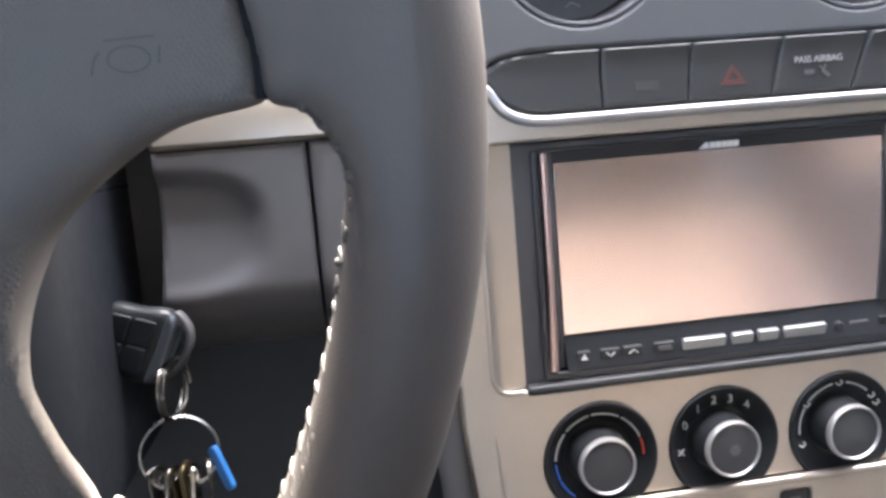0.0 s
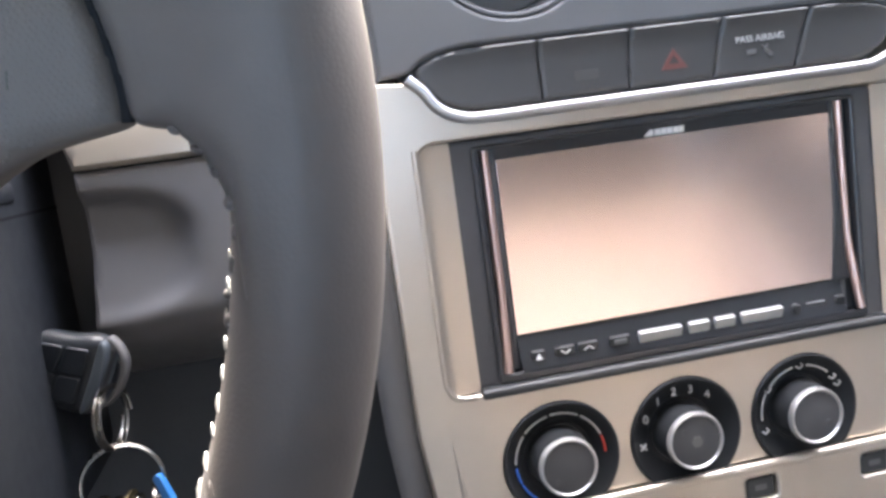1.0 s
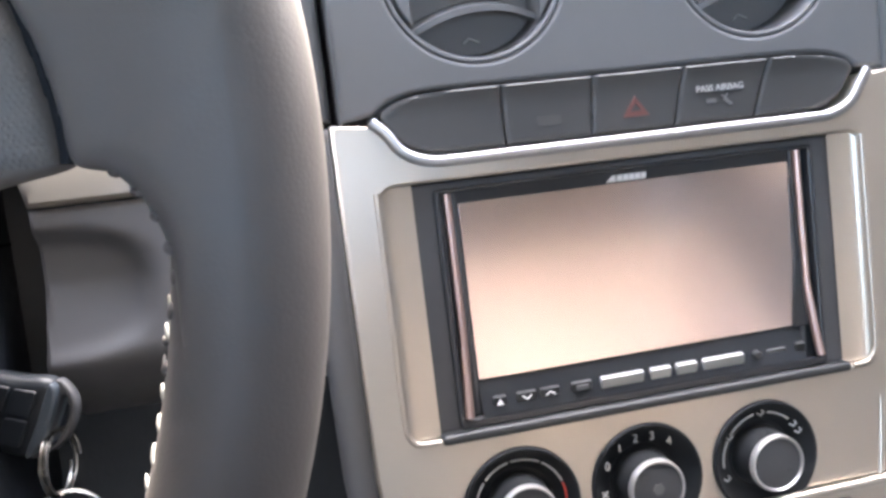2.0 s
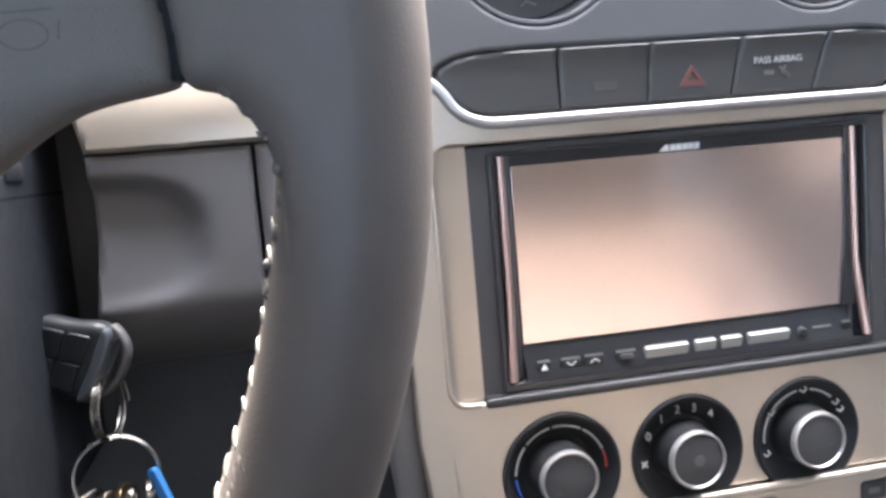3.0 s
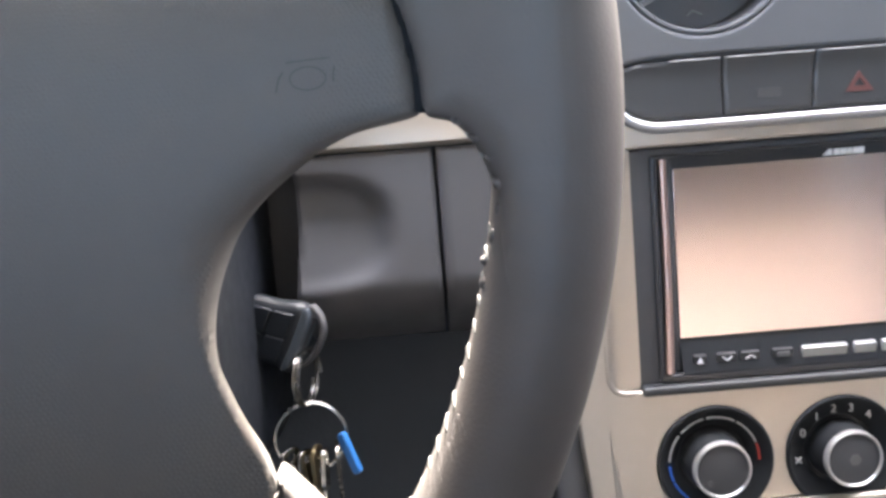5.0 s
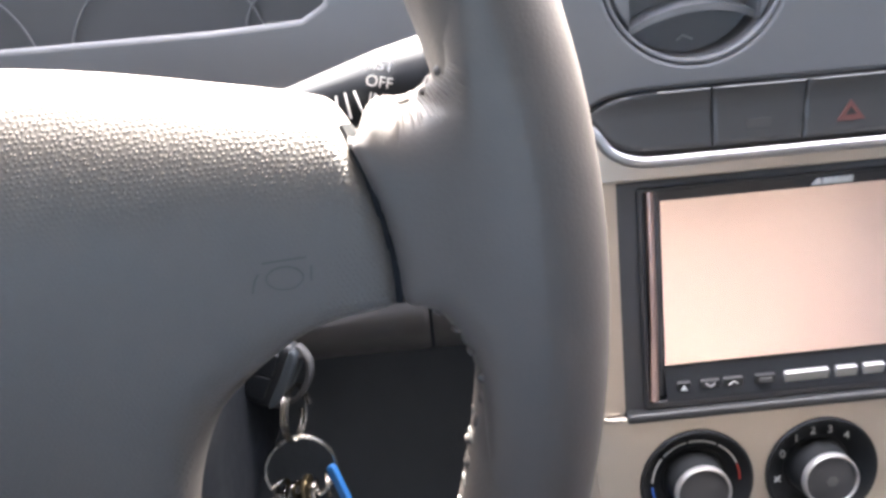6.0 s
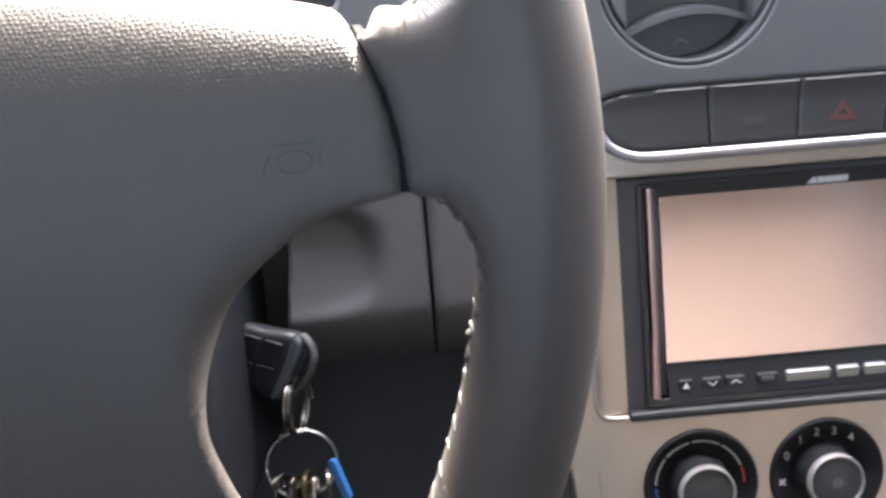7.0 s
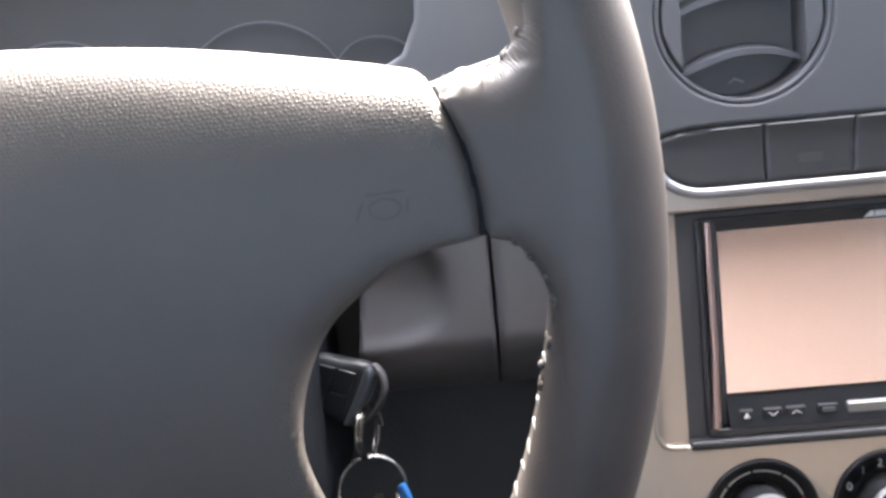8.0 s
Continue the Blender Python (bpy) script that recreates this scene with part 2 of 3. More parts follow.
# unseen ground, added to bounce light up from below the horizon
solid("ground", box(-60, -60, -0.45, 60, 60, -0.35), ASPHALT, "unseen grey asphalt outside the car, added for bounce light", "ground")
# floor made near black to cut the bounce of the sun
solid("floor", box(-0.8, -1.5, -0.05, 0.8, 0.5, 0.0, 0.005), MAT, "black matting on the cabin floor", "floor")
solid("ceiling", box(-0.8, -1.5, 1.2, 0.8, -0.06, 1.24, 0.01), LINER, "pale grey cloth headliner", "ceiling")
solid("wall_front", box(-0.8, 0.5, 0.0, 0.8, 0.54, 0.7, 0.004), CARPET, "dark carpeted bulkhead under the dashboard", "wall")
# unseen rear walls; the gap above the left one is added for sky light
solid("wall_rear_lower", box(-0.8, -1.54, 0.0, 0.8, -1.5, 0.298, 0.004), CARPET, "unseen dark lower rear wall that cuts light from below", "wall")
# added unseen wall: keeps rear light off the lower part of the wheel
solid("wall_light_block", box(-0.8, -0.56, 0.0, -0.02, -0.52, 0.77, 0.004), NAVY, "unseen dark navy block that shades the lower wheel", "wall")
solid("wall_rear_left", box(-0.8, -1.54, 0.30, -0.002, -1.5, 0.62, 0.004), GREYCLOTH, "unseen grey rear wall under an opening left for sky light", "wall")
# unseen rosy wall, toned for the reflection in the screen
solid("wall_rear", box(0.2, -1.54, 0.30, 0.8, -1.5, 0.898, 0.004), TAN, "unseen rosy beige rear wall, there for the screen to mirror", "wall")
solid("wall_rear_post", box(0.0, -1.54, 0.30, 0.198, -1.5, 0.898, 0.004), GREYCLOTH, "unseen grey post that bounds the opening left for sky light", "wall")
# unseen grey wall, added to darken the top of the screen's reflection
solid("wall_rear_pillar", box(0.0, -1.54, 0.9, 0.8, -1.5, 1.24, 0.004), PILLAR, "unseen grey upper rear wall, mirrored as the dark top of the screen", "wall")


def slab(outline, x0, x1):
    """An upright slab across x; its outline is given in y and z."""
    bm = bmesh.new()
    rows = [[bm.verts.new((x, y, z)) for y, z in outline] for x in (x0, x1)]
    n = len(outline)
    bm.faces.new(rows[0])
    bm.faces.new(rows[1][::-1])
    for i in range(n):
        bm.faces.new((rows[0][i], rows[0][(i + 1) % n], rows[1][(i + 1) % n], rows[1][i]))
    return bm


SILL = 0.97
# unseen sides, mostly closed to keep side light off the wheel
solid("wall_left", slab([(-1.5, 0), (0.8, 0), (0.8, 0.8), (0.45, SILL), (0.25, SILL), (0.05, 1.2), (-1.0, 1.2), (-1.0, 0.8), (-1.5, 0.8)], -0.84, -0.8), GREYCLOTH, "unseen cabin side with openings cut to shape the light", "wall")
solid("wall_right", slab([(-1.5, 0), (0.8, 0), (0.8, 0.8), (0.45, SILL), (0.25, SILL), (0.05, 1.2), (-1.5, 1.2)], 0.8, 0.84), GREYCLOTH, "unseen cabin side closed to cut light from the right", "wall")
# two unseen rosy panels, added to shape the diagonal in the screen's reflection
solid("wall_mirrored_panel", slab([(-1.498, 0.31), (-0.98, 0.31), (-1.38, 0.89), (-1.498, 0.89)], 0.79, 0.797), TAN, "unseen rosy beige panel, its slanting edge made for the screen reflection", "wall")
solid("wall_mirrored_pad", slab([(-1.08, 0.85), (-0.6, 0.75), (-0.6, 1.05), (-1.16, 1.05)], 0.79, 0.797), TAN, "unseen rosy beige panel, mirrored in the top right of the screen", "wall")
for nm, sx in (("trim_left", -1), ("trim_right", 1)):
    solid(nm, tube([(sx * 0.8, 0.8, 0.80), (sx * 0.76, 0.4, 1.02), (sx * 0.7, -0.06, 1.2), (sx * 0.7, -1.5, 1.2)], 0.04, 12), LINER, "pale grey windscreen pillar trim", "trim")

# ---- dashboard body ----
dash = thing("dashboard", "dark grey moulded plastic dashboard with round vents", "dashboard", kind="structure")
# added filler block: stops light leaks and stands for the dark void below
part("core", box(-0.79, 0.075, -0.2, 0.79, 0.42, 0.12, 0.02, 3), CARPET, dash)
part("top_pad", box(-0.79, 0.03, 0.1805, 0.79, 0.62, 0.22, 0.018, 4), DASH, dash)
part("passenger_fascia", box(0.138, 0.004, -0.12, 0.79, 0.1, 0.18, 0.012, 4), DASH, dash)
VENTS = ((-0.062, 0.0955), (0.0715, 0.0955))
FASCIA = [(-0.1262, 0.0345)] + spline([(-0.1128, 0.0362), (-0.1055, 0.0412), (-0.094, 0.0440), (-0.075, 0.0450), (0.0, 0.0450), (0.084, 0.0450), (0.102, 0.0440), (0.1135, 0.0412), (0.1208, 0.0362)], 6, False) + [(0.136, 0.0345), (0.136, 0.18), (-0.1262, 0.18)]
part("tray", box(-0.115, 0.009, 0.012, 0.123, 0.03, 0.05, 0.002), MATTE, dash)
part("centre_fascia", plate([FASCIA, *[circle(x, z, 0.0412, 64) for x, z in VENTS]], 0.0, 0.07, 0.002, 3), DASH, dash)
part("driver_fascia", plate([[(-0.46, 0.036), (-0.129, 0.036), (-0.129, 0.18), (-0.212, 0.18), (-0.2145, 0.11)]
                             + [(-0.222, 0.094), (-0.232, 0.0885), (-0.27, 0.087), (-0.46, 0.087)]], 0.012, 0.07, 0.003, 3), DASH, dash, "lighter grey surround of the instrument cluster")

for vx, vz in VENTS:
    vent = thing("air_vent", "round dark grey dashboard air vent with curved vanes", "air vent", CON @ pose(vx, 0, vz), group="dashboard air vents")
    part("bezel", lathe([(0.0410, 0.014), (0.0410, 0.0008), (0.0406, 0.0002), (0.0396, 0.0002), (0.0386, 0.0016), (0.0375, 0.02)]), DASH, vent)
    part("cup", lathe([(0.0378, 0.004), (0.036, 0.02), (0.025, 0.034), (0.0, 0.038)]), MATTE, vent)
    for k, h in enumerate((-0.021, 0.006)):
        half = math.sqrt(0.0362 ** 2 - h * h)
        vane = bmesh.new()
        g = [[vane.verts.new((-half + 2 * half * i / 14, 0.003 + j * 0.011 + 0.005 * (2 * i / 14 - 1) ** 2, h + 0.004 * (i / 14) + 0.003 * j - 0.007 * (2 * i / 14 - 1) ** 2 + dz)) for i in range(15)]
             for j, dz in ((0, 0), (2, 0), (2, 0.003), (0, 0.003))]
        for a in range(4):
            for i in range(14):
                vane.faces.new((g[a][i], g[a][i + 1], g[(a + 1) % 4][i + 1], g[(a + 1) % 4][i]))
        part("vane", vane, DASH, vent)
    part("backing", plate([circle(0, 0, 0.036, 40)], 0.018, 0.021, 0.0005), LOWER, vent)
    for sx in (-1, 1):
        part("side_frame", plate([[(sx * 0.0372, -0.006), (sx * 0.034, -0.0155), (sx * 0.0285, -0.024), (sx * 0.0285, 0.024), (sx * 0.034, 0.0155), (sx * 0.0372, 0.006)][::sx]], 0.001, 0.02, 0.001), DASH, vent)
    part("mark", tube([(-0.004, 0.0145, -0.0305), (-0.0015, 0.0145, -0.0285), (0.003, 0.0145, -0.0305)], 0.0005, 6), FLANK, vent)

# ---- silver centre stack ----
stack = thing("centre_stack_panel", "satin silver centre stack panel with a bright rail", "dashboard panel")
tray = [(-0.1116, 0.0352), (-0.1075, 0.0295), (-0.1015, 0.0215), (-0.092, 0.0172), (-0.08, 0.0165)]
tray_line = spline([(-0.1135, 0.0352)] + tray[1:] + [(x * 0.01, 0.0165) for x in range(-6, 10, 3)] + [(0.1, 0.0172), (0.1095, 0.0215), (0.1155, 0.0295), (0.1195, 0.0352)], 5, closed=False)
HOLE = rrect(-0.1155, -0.1055, 0.1165, 0.0058, 0.008)
DIALS = (("heat", -0.0685), ("fan", -0.008), ("flow", 0.0525))
DZ, DR = -0.1422, 0.0272
below = []
for k, (x, z) in enumerate(tray_line):
    (xa, za), (xb, zb) = tray_line[max(k - 1, 0)], tray_line[min(k + 1, len(tray_line) - 1)]
    n = math.hypot(xb - xa, zb - za)
    below.append((x + (zb - za) / n * 0.0046, z - (xb - xa) / n * 0.0046))
outline = [(-0.1315, 0.0335)] + [((x + xb) / 2, (z + zb) / 2) for (x, z), (xb, zb) in zip(tray_line[2:-2], below[2:-2])] + [(0.136, 0.0335), (0.136, -0.1625)]
for _, dx in DIALS[::-1]:  # round notches for the dials in the lower edge
    outline += [(dx + (DR - 0.0006) * math.cos(radians(a)), DZ + (DR - 0.0006) * math.sin(radians(a))) for a in range(-48, 229, 6)]
outline += [(-0.1268, -0.1625), (-0.131, -0.12)]
part("panel", plate([outline[::-1], HOLE], -0.006, 0.03, 0.0016, 4, weld=True), SILVER, stack, smooth=False)
part("rail", tube([((x + xb) / 2, -0.0068, (z + zb) / 2) for (x, z), (xb, zb) in zip(tray_line, below)], 0.0025, 14), RAILING, stack, "bright silver rail under the buttons")
for sx in (-1, 1):
    bv = bmesh.new()
    prof = spline([(0.1163, -0.0060), (0.1156, -0.0059), (0.1149, -0.0052), (0.1141, -0.0043), (0.1120, -0.0034), (0.1070, -0.0026), (0.1004, -0.0019)], 4, False)
    ends = [[bv.verts.new((sx * x, y, z)) for x, y in prof] for z in (0.0054, -0.1050)]
    for i in range(len(prof) - 1):
        bv.faces.new((ends[0][i], ends[0][i + 1], ends[1][i + 1], ends[1][i]))
    part("recess_side", bv, SILVER, stack)
    bead = [(sx * x, z) for x, z in ([(0.1162, 0.004), (0.1162, -0.03), (0.1162, -0.07), (0.1162, -0.096), (0.1152, -0.1012), (0.1126, -0.1050), (0.108, -0.1062), (0.103, -0.1062)])]
    part("recess_edge", tube([(x, -0.0055, z) for x, z in spline(bead, 4, False)], 0.0014, 10), SILVER, stack)
for sx in (-1, 1):
    part("ridge", tube([(sx * x, -0.0058, z) for x, z in ((0.1172, -0.12), (0.1165, -0.13), (0.1152, -0.145), (0.1135, -0.1625))], [0.0001, 0.0006, 0.0012, 0.0016], 8), SILVER, stack)
part("ledge", tube([(-0.112, -0.0085, -0.1640), (0.120, -0.0085, -0.1640)], 0.0025, 12), SILVER, stack, "bright ledge under the dials")
slots = [rrect(x - 0.0078, -0.1795, x + 0.0078, -0.1685, 0.002) for x in (-0.035, 0.025, 0.085)]
part("lower_panel", plate([[(-0.1262, -0.1645), (0.136, -0.1645), (0.132, -0.23), (-0.12, -0.23)], *slots], -0.011, 0.02, 0.0015, 3), SILVER, stack)
part("left_flank", plate([[(-0.1365, 0.033), (-0.1318, 0.033), (-0.1312, -0.12), (-0.127, -0.163), (-0.121, -0.23), (-0.134, -0.23), (-0.136, -0.12)]], 0.001, 0.07, 0.0015), DARKFLANK, stack, "grey plastic flank of the stack")
part("left_flank_edge", tube([(-0.1375, 0.0085, 0.033), (-0.1372, 0.0085, -0.06), (-0.136, 0.0085, -0.12), (-0.132, 0.0085, -0.165), (-0.126, 0.0085, -0.23)], 0.0085, 16), DARKFLANK, stack)
for x in (-0.035, 0.025, 0.085):
    sw = thing("blank_switch", "small black rectangular switch in the silver panel", "switch", CON @ pose(x, 0, -0.174), group="switches under the dials")
    part("cap", plate([rrect(-0.0074, -0.0052, 0.0074, 0.0052, 0.002)], -0.0095, 0.004, 0.0012), BUTTON, sw)
    part("mark", plate([rrect(-0.003, -0.0014, 0.003, 0.0014, 0.0006)], -0.0098, -0.009, 0.0001), GREYPRINT, sw)

# ---- row of buttons over the rail ----
BOT, TOP = (-0.056, -0.016, 0.024, 0.064), (-0.056, -0.0135, 0.031, 0.074)
ZB, ZT, GAP = 0.0182, 0.0438, 0.0003
shapes = [spline([(-0.0565, ZB), (-0.075, ZB), (-0.09, 0.0190), (-0.1, 0.0228), (-0.106, 0.0295), (-0.1098, 0.0360), (-0.104, 0.0402), (-0.093, 0.0428), (-0.075, ZT)], 6, False) + [(-0.0565, ZT)]]
for k in range(3):
    shapes.append([(BOT[k] + GAP, ZB), (BOT[k + 1] - GAP, ZB), (TOP[k + 1] - GAP, ZT), (TOP[k] + GAP, ZT)])
shapes.append([(0.0645, ZB)] + spline([(0.085, ZB), (0.098, 0.0190), (0.108, 0.0228), (0.114, 0.0295), (0.1178, 0.036), (0.112, 0.0402), (0.1, 0.0428), (0.085, ZT)], 6, False) + [(0.0745, ZT)])
NAMES = (("blank_button", "blank dark grey dashboard button"), ("blank_button", "dark grey dashboard button with a faded mark"), ("hazard_button", "dark grey hazard button with a red triangle"),
         ("airbag_indicator", "dark grey passenger airbag indicator with white print"), ("blank_button", "blank dark grey dashboard button with a rounded end"))


def button_face(u, v, d):
    up = np.clip(v - 0.0340, 0, 1)
    return -0.0017 + 0.05 * (np.minimum(v, 0.0340) - 0.0182) - 18 * up * up + round_edge(d, 0.0007)


for (nm, lab), loop in zip(NAMES, shapes):
    b = thing(nm, lab, "button", group="buttons over the rail")
    part("cap", shell(loop, button_face, 0.012, 0.00125), BUTTON, b)
    if nm == "hazard_button":
        tri = [(-0.0008, 0.0240), (0.0122, 0.0240), (0.0057, 0.0330)]
        inn = [(0.0030, 0.0264), (0.0084, 0.0264), (0.0057, 0.0300)]
        part("triangle", plate([tri, inn], -0.0018, -0.0008, 0.0001), DULLRED, b, "dull red triangle outline")
    if nm == "airbag_indicator":
        part("print", lettering("PASS AIRBAG", 0.0041, 0.0478, 0.0328, -0.0018), AIRPRINT, b, "white lettering")
        part("mark", plate([rrect(0.041, 0.0262, 0.0455, 0.0282, 0.0004)], -0.0018, -0.0008, 0.0001), GREYPRINT, b)
        part("mark", tube([(0.0515, -0.0016, 0.0300), (0.0495, -0.0016, 0.0272), (0.0525, -0.0016, 0.0245)], 0.0004, 6), GREYPRINT, b)
        part("mark", tube([(0.0485, -0.0016, 0.0295), (0.0535, -0.0016, 0.0248)], 0.0004, 6), GREYPRINT, b)
    if "faded" in lab:
        part("mark", plate([rrect(-0.041, 0.0245, -0.030, 0.0285, 0.0006)], -0.0016, -0.0008, 0.0001), FAINT, b)

# ---- double height head unit ----
unit = thing("head_unit", "black car stereo head unit with a blank pale screen", "car stereo")
part("trim_frame", plate([rrect(-0.1015, -0.1055, 0.102, 0.0052, 0.003), rrect(-0.0905, -0.1005, 0.0905, 0.0015, 0.002)], -0.001, 0.03, 0.0012, 3), MATTE, unit, "dark grey fitting frame")
part("lower_flange", box(-0.1008, -0.0078, -0.1082, 0.1013, 0.008, -0.1036, 0.0018, 3), BUTTON, unit, "black lower edge of the fitting frame")
part("inner_frame", plate([rrect(-0.0915, -0.1035, 0.0915, 0.0022, 0.002), rrect(-0.0888, -0.0995, 0.0888, 0.0002, 0.0015)], -0.0035, 0.02, 0.0009, 2), GLOSS, unit)
part("face", plate([rrect(-0.089, -0.0995, 0.089, 0.0005, 0.001)], 0.0015, 0.03, 0.0003), GLOSS, unit)
part("screen", plate([rrect(-0.0803, -0.0835, 0.0805, -0.0047, 0.0006)], 0.0006, 0.006, 0.0002), SCREEN, unit, "switched-off screen with the rosy tint of its reflection in the colour")
wedge = bmesh.new()
wv = [wedge.verts.new((x, y, z)) for x in (-0.0805, 0.0805) for y, z in ((0.0015, -0.0845), (-0.0035, -0.0995), (0.004, -0.0995))]
for f in ((0, 1, 4, 3), (1, 2, 5, 4), (0, 2, 1), (3, 4, 5), (0, 3, 5, 2)):
    wedge.faces.new([wv[i] for i in f])
part("button_bar", wedge, GLOSS, unit)
for sx in (-1, 1):
    part("side_strip", tube([(sx * x, y, z) for x, y, z in ((0.0852, 0.0005, 0.0), (0.0852, 0.0003, -0.03), (0.0852, 0.0, -0.062), (0.0856, -0.0008, -0.07), (0.0866, -0.0032, -0.09), (0.0872, -0.0045, -0.0985))], 0.0020, 12), COPPER, unit, "rose-tinted metal strip")
    # dark bar stands in for the shadow beside each strip
    part("shadow_strip", tube([(sx * x, y, z) for x, y, z in ((0.0822, 0.0013, 0.0), (0.0822, 0.0013, -0.0985))], 0.0012, 6), MATTE, unit)


def bar_y(z):
    return 0.0015 - 0.005 * (-0.0845 - z) / 0.015


def bar_button(x0, x1, z0, z1, mat, label="", lift=0.0012):
    me = plate([rrect(x0, z0, x1, z1, 0.0007, 3)], -lift, 0.001, 0.0004)
    tilt = math.degrees(math.atan2(0.005, 0.015))
    zc = (z0 + z1) / 2
    me.transform(Matrix.Translation((0, bar_y(zc), zc)) @ pose(0, 0, 0, tilt) @ Matrix.Translation((0, 0, -zc)))
    return part("button", me, mat, unit, label)


for x0, x1 in ((-0.0755, -0.0695), (-0.0645, -0.0555), (-0.0535, -0.0445), (-0.0385, -0.029)):
    bar_button(x0, x1, -0.0962, -0.0912, BUTTON)
for x0, x1 in ((-0.0245, -0.0035), (0.0, 0.0102), (0.013, 0.0232), (0.0265, 0.0475)):
    bar_button(x0, x1, -0.0963, -0.0910, KEYCAP, "silver keycap", 0.0018)
bar_button(0.0605, 0.0705, -0.0945, -0.0925, GREYPRINT, "", 0.0004)
bar_button(0.0755, 0.0800, -0.0962, -0.0912, BUTTON)
part("knob", lathe([(0.0022, 0.001), (0.0022, -0.0032), (0.0016, -0.0038), (0, -0.0038)], 0.0545, -0.0938, 20), BUTTON, unit)
part("mark", plate([[(-0.074, -0.0951), (-0.071, -0.0951), (-0.0725, -0.0925)]], -0.0042, -0.003, 0.0001), PRINT, unit)
for xc, s in ((-0.06, 1), (-0.049, -1)):
    part("mark", tube([(xc - 0.0022, -0.0034, -0.0938 + s * 0.0008), (xc, -0.0038, -0.0938 - s * 0.0008), (xc + 0.0022, -0.0034, -0.0938 + s * 0.0008)], 0.0003, 6), PRINT, unit)
part("mark", plate([rrect(-0.0368, -0.0948, -0.0307, -0.0928, 0.0003)], -0.0042, -0.003, 0.0001), GREYPRINT, unit)
part("badge", plate([[(-0.0108, -0.0040), (-0.0066, -0.0040), (-0.0066, -0.0012), (-0.0078, -0.0012)]], 0.0002, 0.002, 0.0001), PRINT, unit, "small white maker's badge")
for k in range(5):
    x = -0.0058 + 0.0029 * k
    part("badge", plate([[(x, -0.0040), (x + 0.0023, -0.0040), (x + 0.0026, -0.0012), (x + 0.0003, -0.0012)]], 0.0002, 0.002, 0.0001), PRINT, unit)
# black plate stands in for the shadow at the screen's lower right
part("corner_shade", plate([[(0.0812, -0.012), (0.0806, -0.012), (0.0797, -0.052), (0.0766, -0.0842), (0.0862, -0.0842), (0.0838, -0.062)]], -0.0006, 0.001, 0.0003), GLOSS, unit)

# ---- heater dials ----
for kind, dx in DIALS:
    lab = {"heat": "black heater dial with a blue to red temperature arc", "fan": "black fan dial numbered nought to four", "flow": "black air direction dial with white symbols"}[kind]
    d = thing("heater_dial", lab, "control dial", CON @ pose(dx, 0, DZ), group="heater dials")
    part("dish", lathe([(DR + 0.0002, 0.006), (DR + 0.0002, -0.0064), (DR - 0.0004, -0.0072), (DR - 0.0014, -0.0070), (DR - 0.0022, -0.0058), (0.0185, -0.0026), (0.0165, -0.0006), (0.0, 0.0006)]), SATIN, d)
    knob = part("knob", lathe([(0.0146, 0.0006), (0.0133, -0.0120), (0.0118, -0.0154), (0.0, -0.0155)]), SATIN, d)
    part("cap", lathe([(0.0118, -0.0150), (0.0118, -0.0158), (0.0112, -0.0160), (0.0, -0.0161)]), MATTE, knob)
    part("ring", lathe([(0.0134, -0.0138), (0.0133, -0.0158), (0.0129, -0.0168), (0.0123, -0.0169), (0.0118, -0.0162), (0.0117, -0.0150)]), RAIL, knob, "bright ring")
    part("dimple", lathe([(0.0, -0.0162), (0.0013, -0.0163), (0.0015, -0.0157)], -0.006 if kind != "flow" else 0.006, -0.006 if kind == "heat" else (0.005 if kind == "fan" else -0.004), 14), MATTE, knob)
    y, ra = -0.0046, 0.0212
    if kind == "heat":
        for a0, a1, mt in ((205, 232, BLUE), (182, 202, BLUE), (140, 176, DIALPRINT), (102, 136, DIALPRINT), (62, 98, DIALPRINT), (22, 58, DIALPRINT), (-2, 19, RED)):
            part("scale", tube(arc(0, 0, ra, a0, a1, y), 0.00055, 6), mt, d)
    elif kind == "fan":
        for ch, a in (("0", 152), ("1", 124), ("2", 100), ("3", 77), ("4", 52)):
            part("numeral", lettering(ch, 0.0056, 0.0208 * math.cos(radians(a)), 0.0208 * math.sin(radians(a)), y), DIALPRINT, d)
        for q in (0, 90):
            part("mark", tube([(-0.0208 + 0.002 * math.cos(radians(q + s + 45)), y, -0.003 + 0.002 * math.sin(radians(q + s + 45))) for s in (0, 180)], 0.0005, 6), DIALPRINT, d)
        part("mark", lathe([(0.0, -0.0162), (0.0028, -0.0163), (0.003, -0.0157)], 0.0005, -0.0005, 6), GREYPRINT, knob)
    else:
        for a0, a1 in ((150, 185), (100, 138), (48, 80)):
            part("scale", tube(arc(0, 0, ra, a0, a1, y), 0.00055, 6), DIALPRINT, d)
        for a in (200, 144, 90, 38, 26):
            cx, cz = ra * math.cos(radians(a)), ra * math.sin(radians(a))
            part("symbol", tube([(cx - 0.0018, y, cz), (cx, y, cz - 0.0014), (cx + 0.0018, y, cz), (cx + 0.0006, y, cz + 0.0012)], 0.0005, 6), DIALPRINT, d)

# ---- driver's side: trim, lower panel, cluster ----
trim = thing("dash_trim", "satin silver dash trim strip over the lower panel", "dash trim")
TRIM = [(-0.2535, 0.0148), (-0.134, 0.0148), (-0.134, 0.046), (-0.26, 0.046)]
part("strip", shell(TRIM, lambda u, v, d: 0.002 + 9 * np.clip(v - 0.022, 0, 1) ** 2 + round_edge(d, 0.0025), 0.05, 0.002), SILVER, trim)

knee = thing("lower_dash_panel", "grey plastic lower dash panel with a shallow hollow", "dash panel")


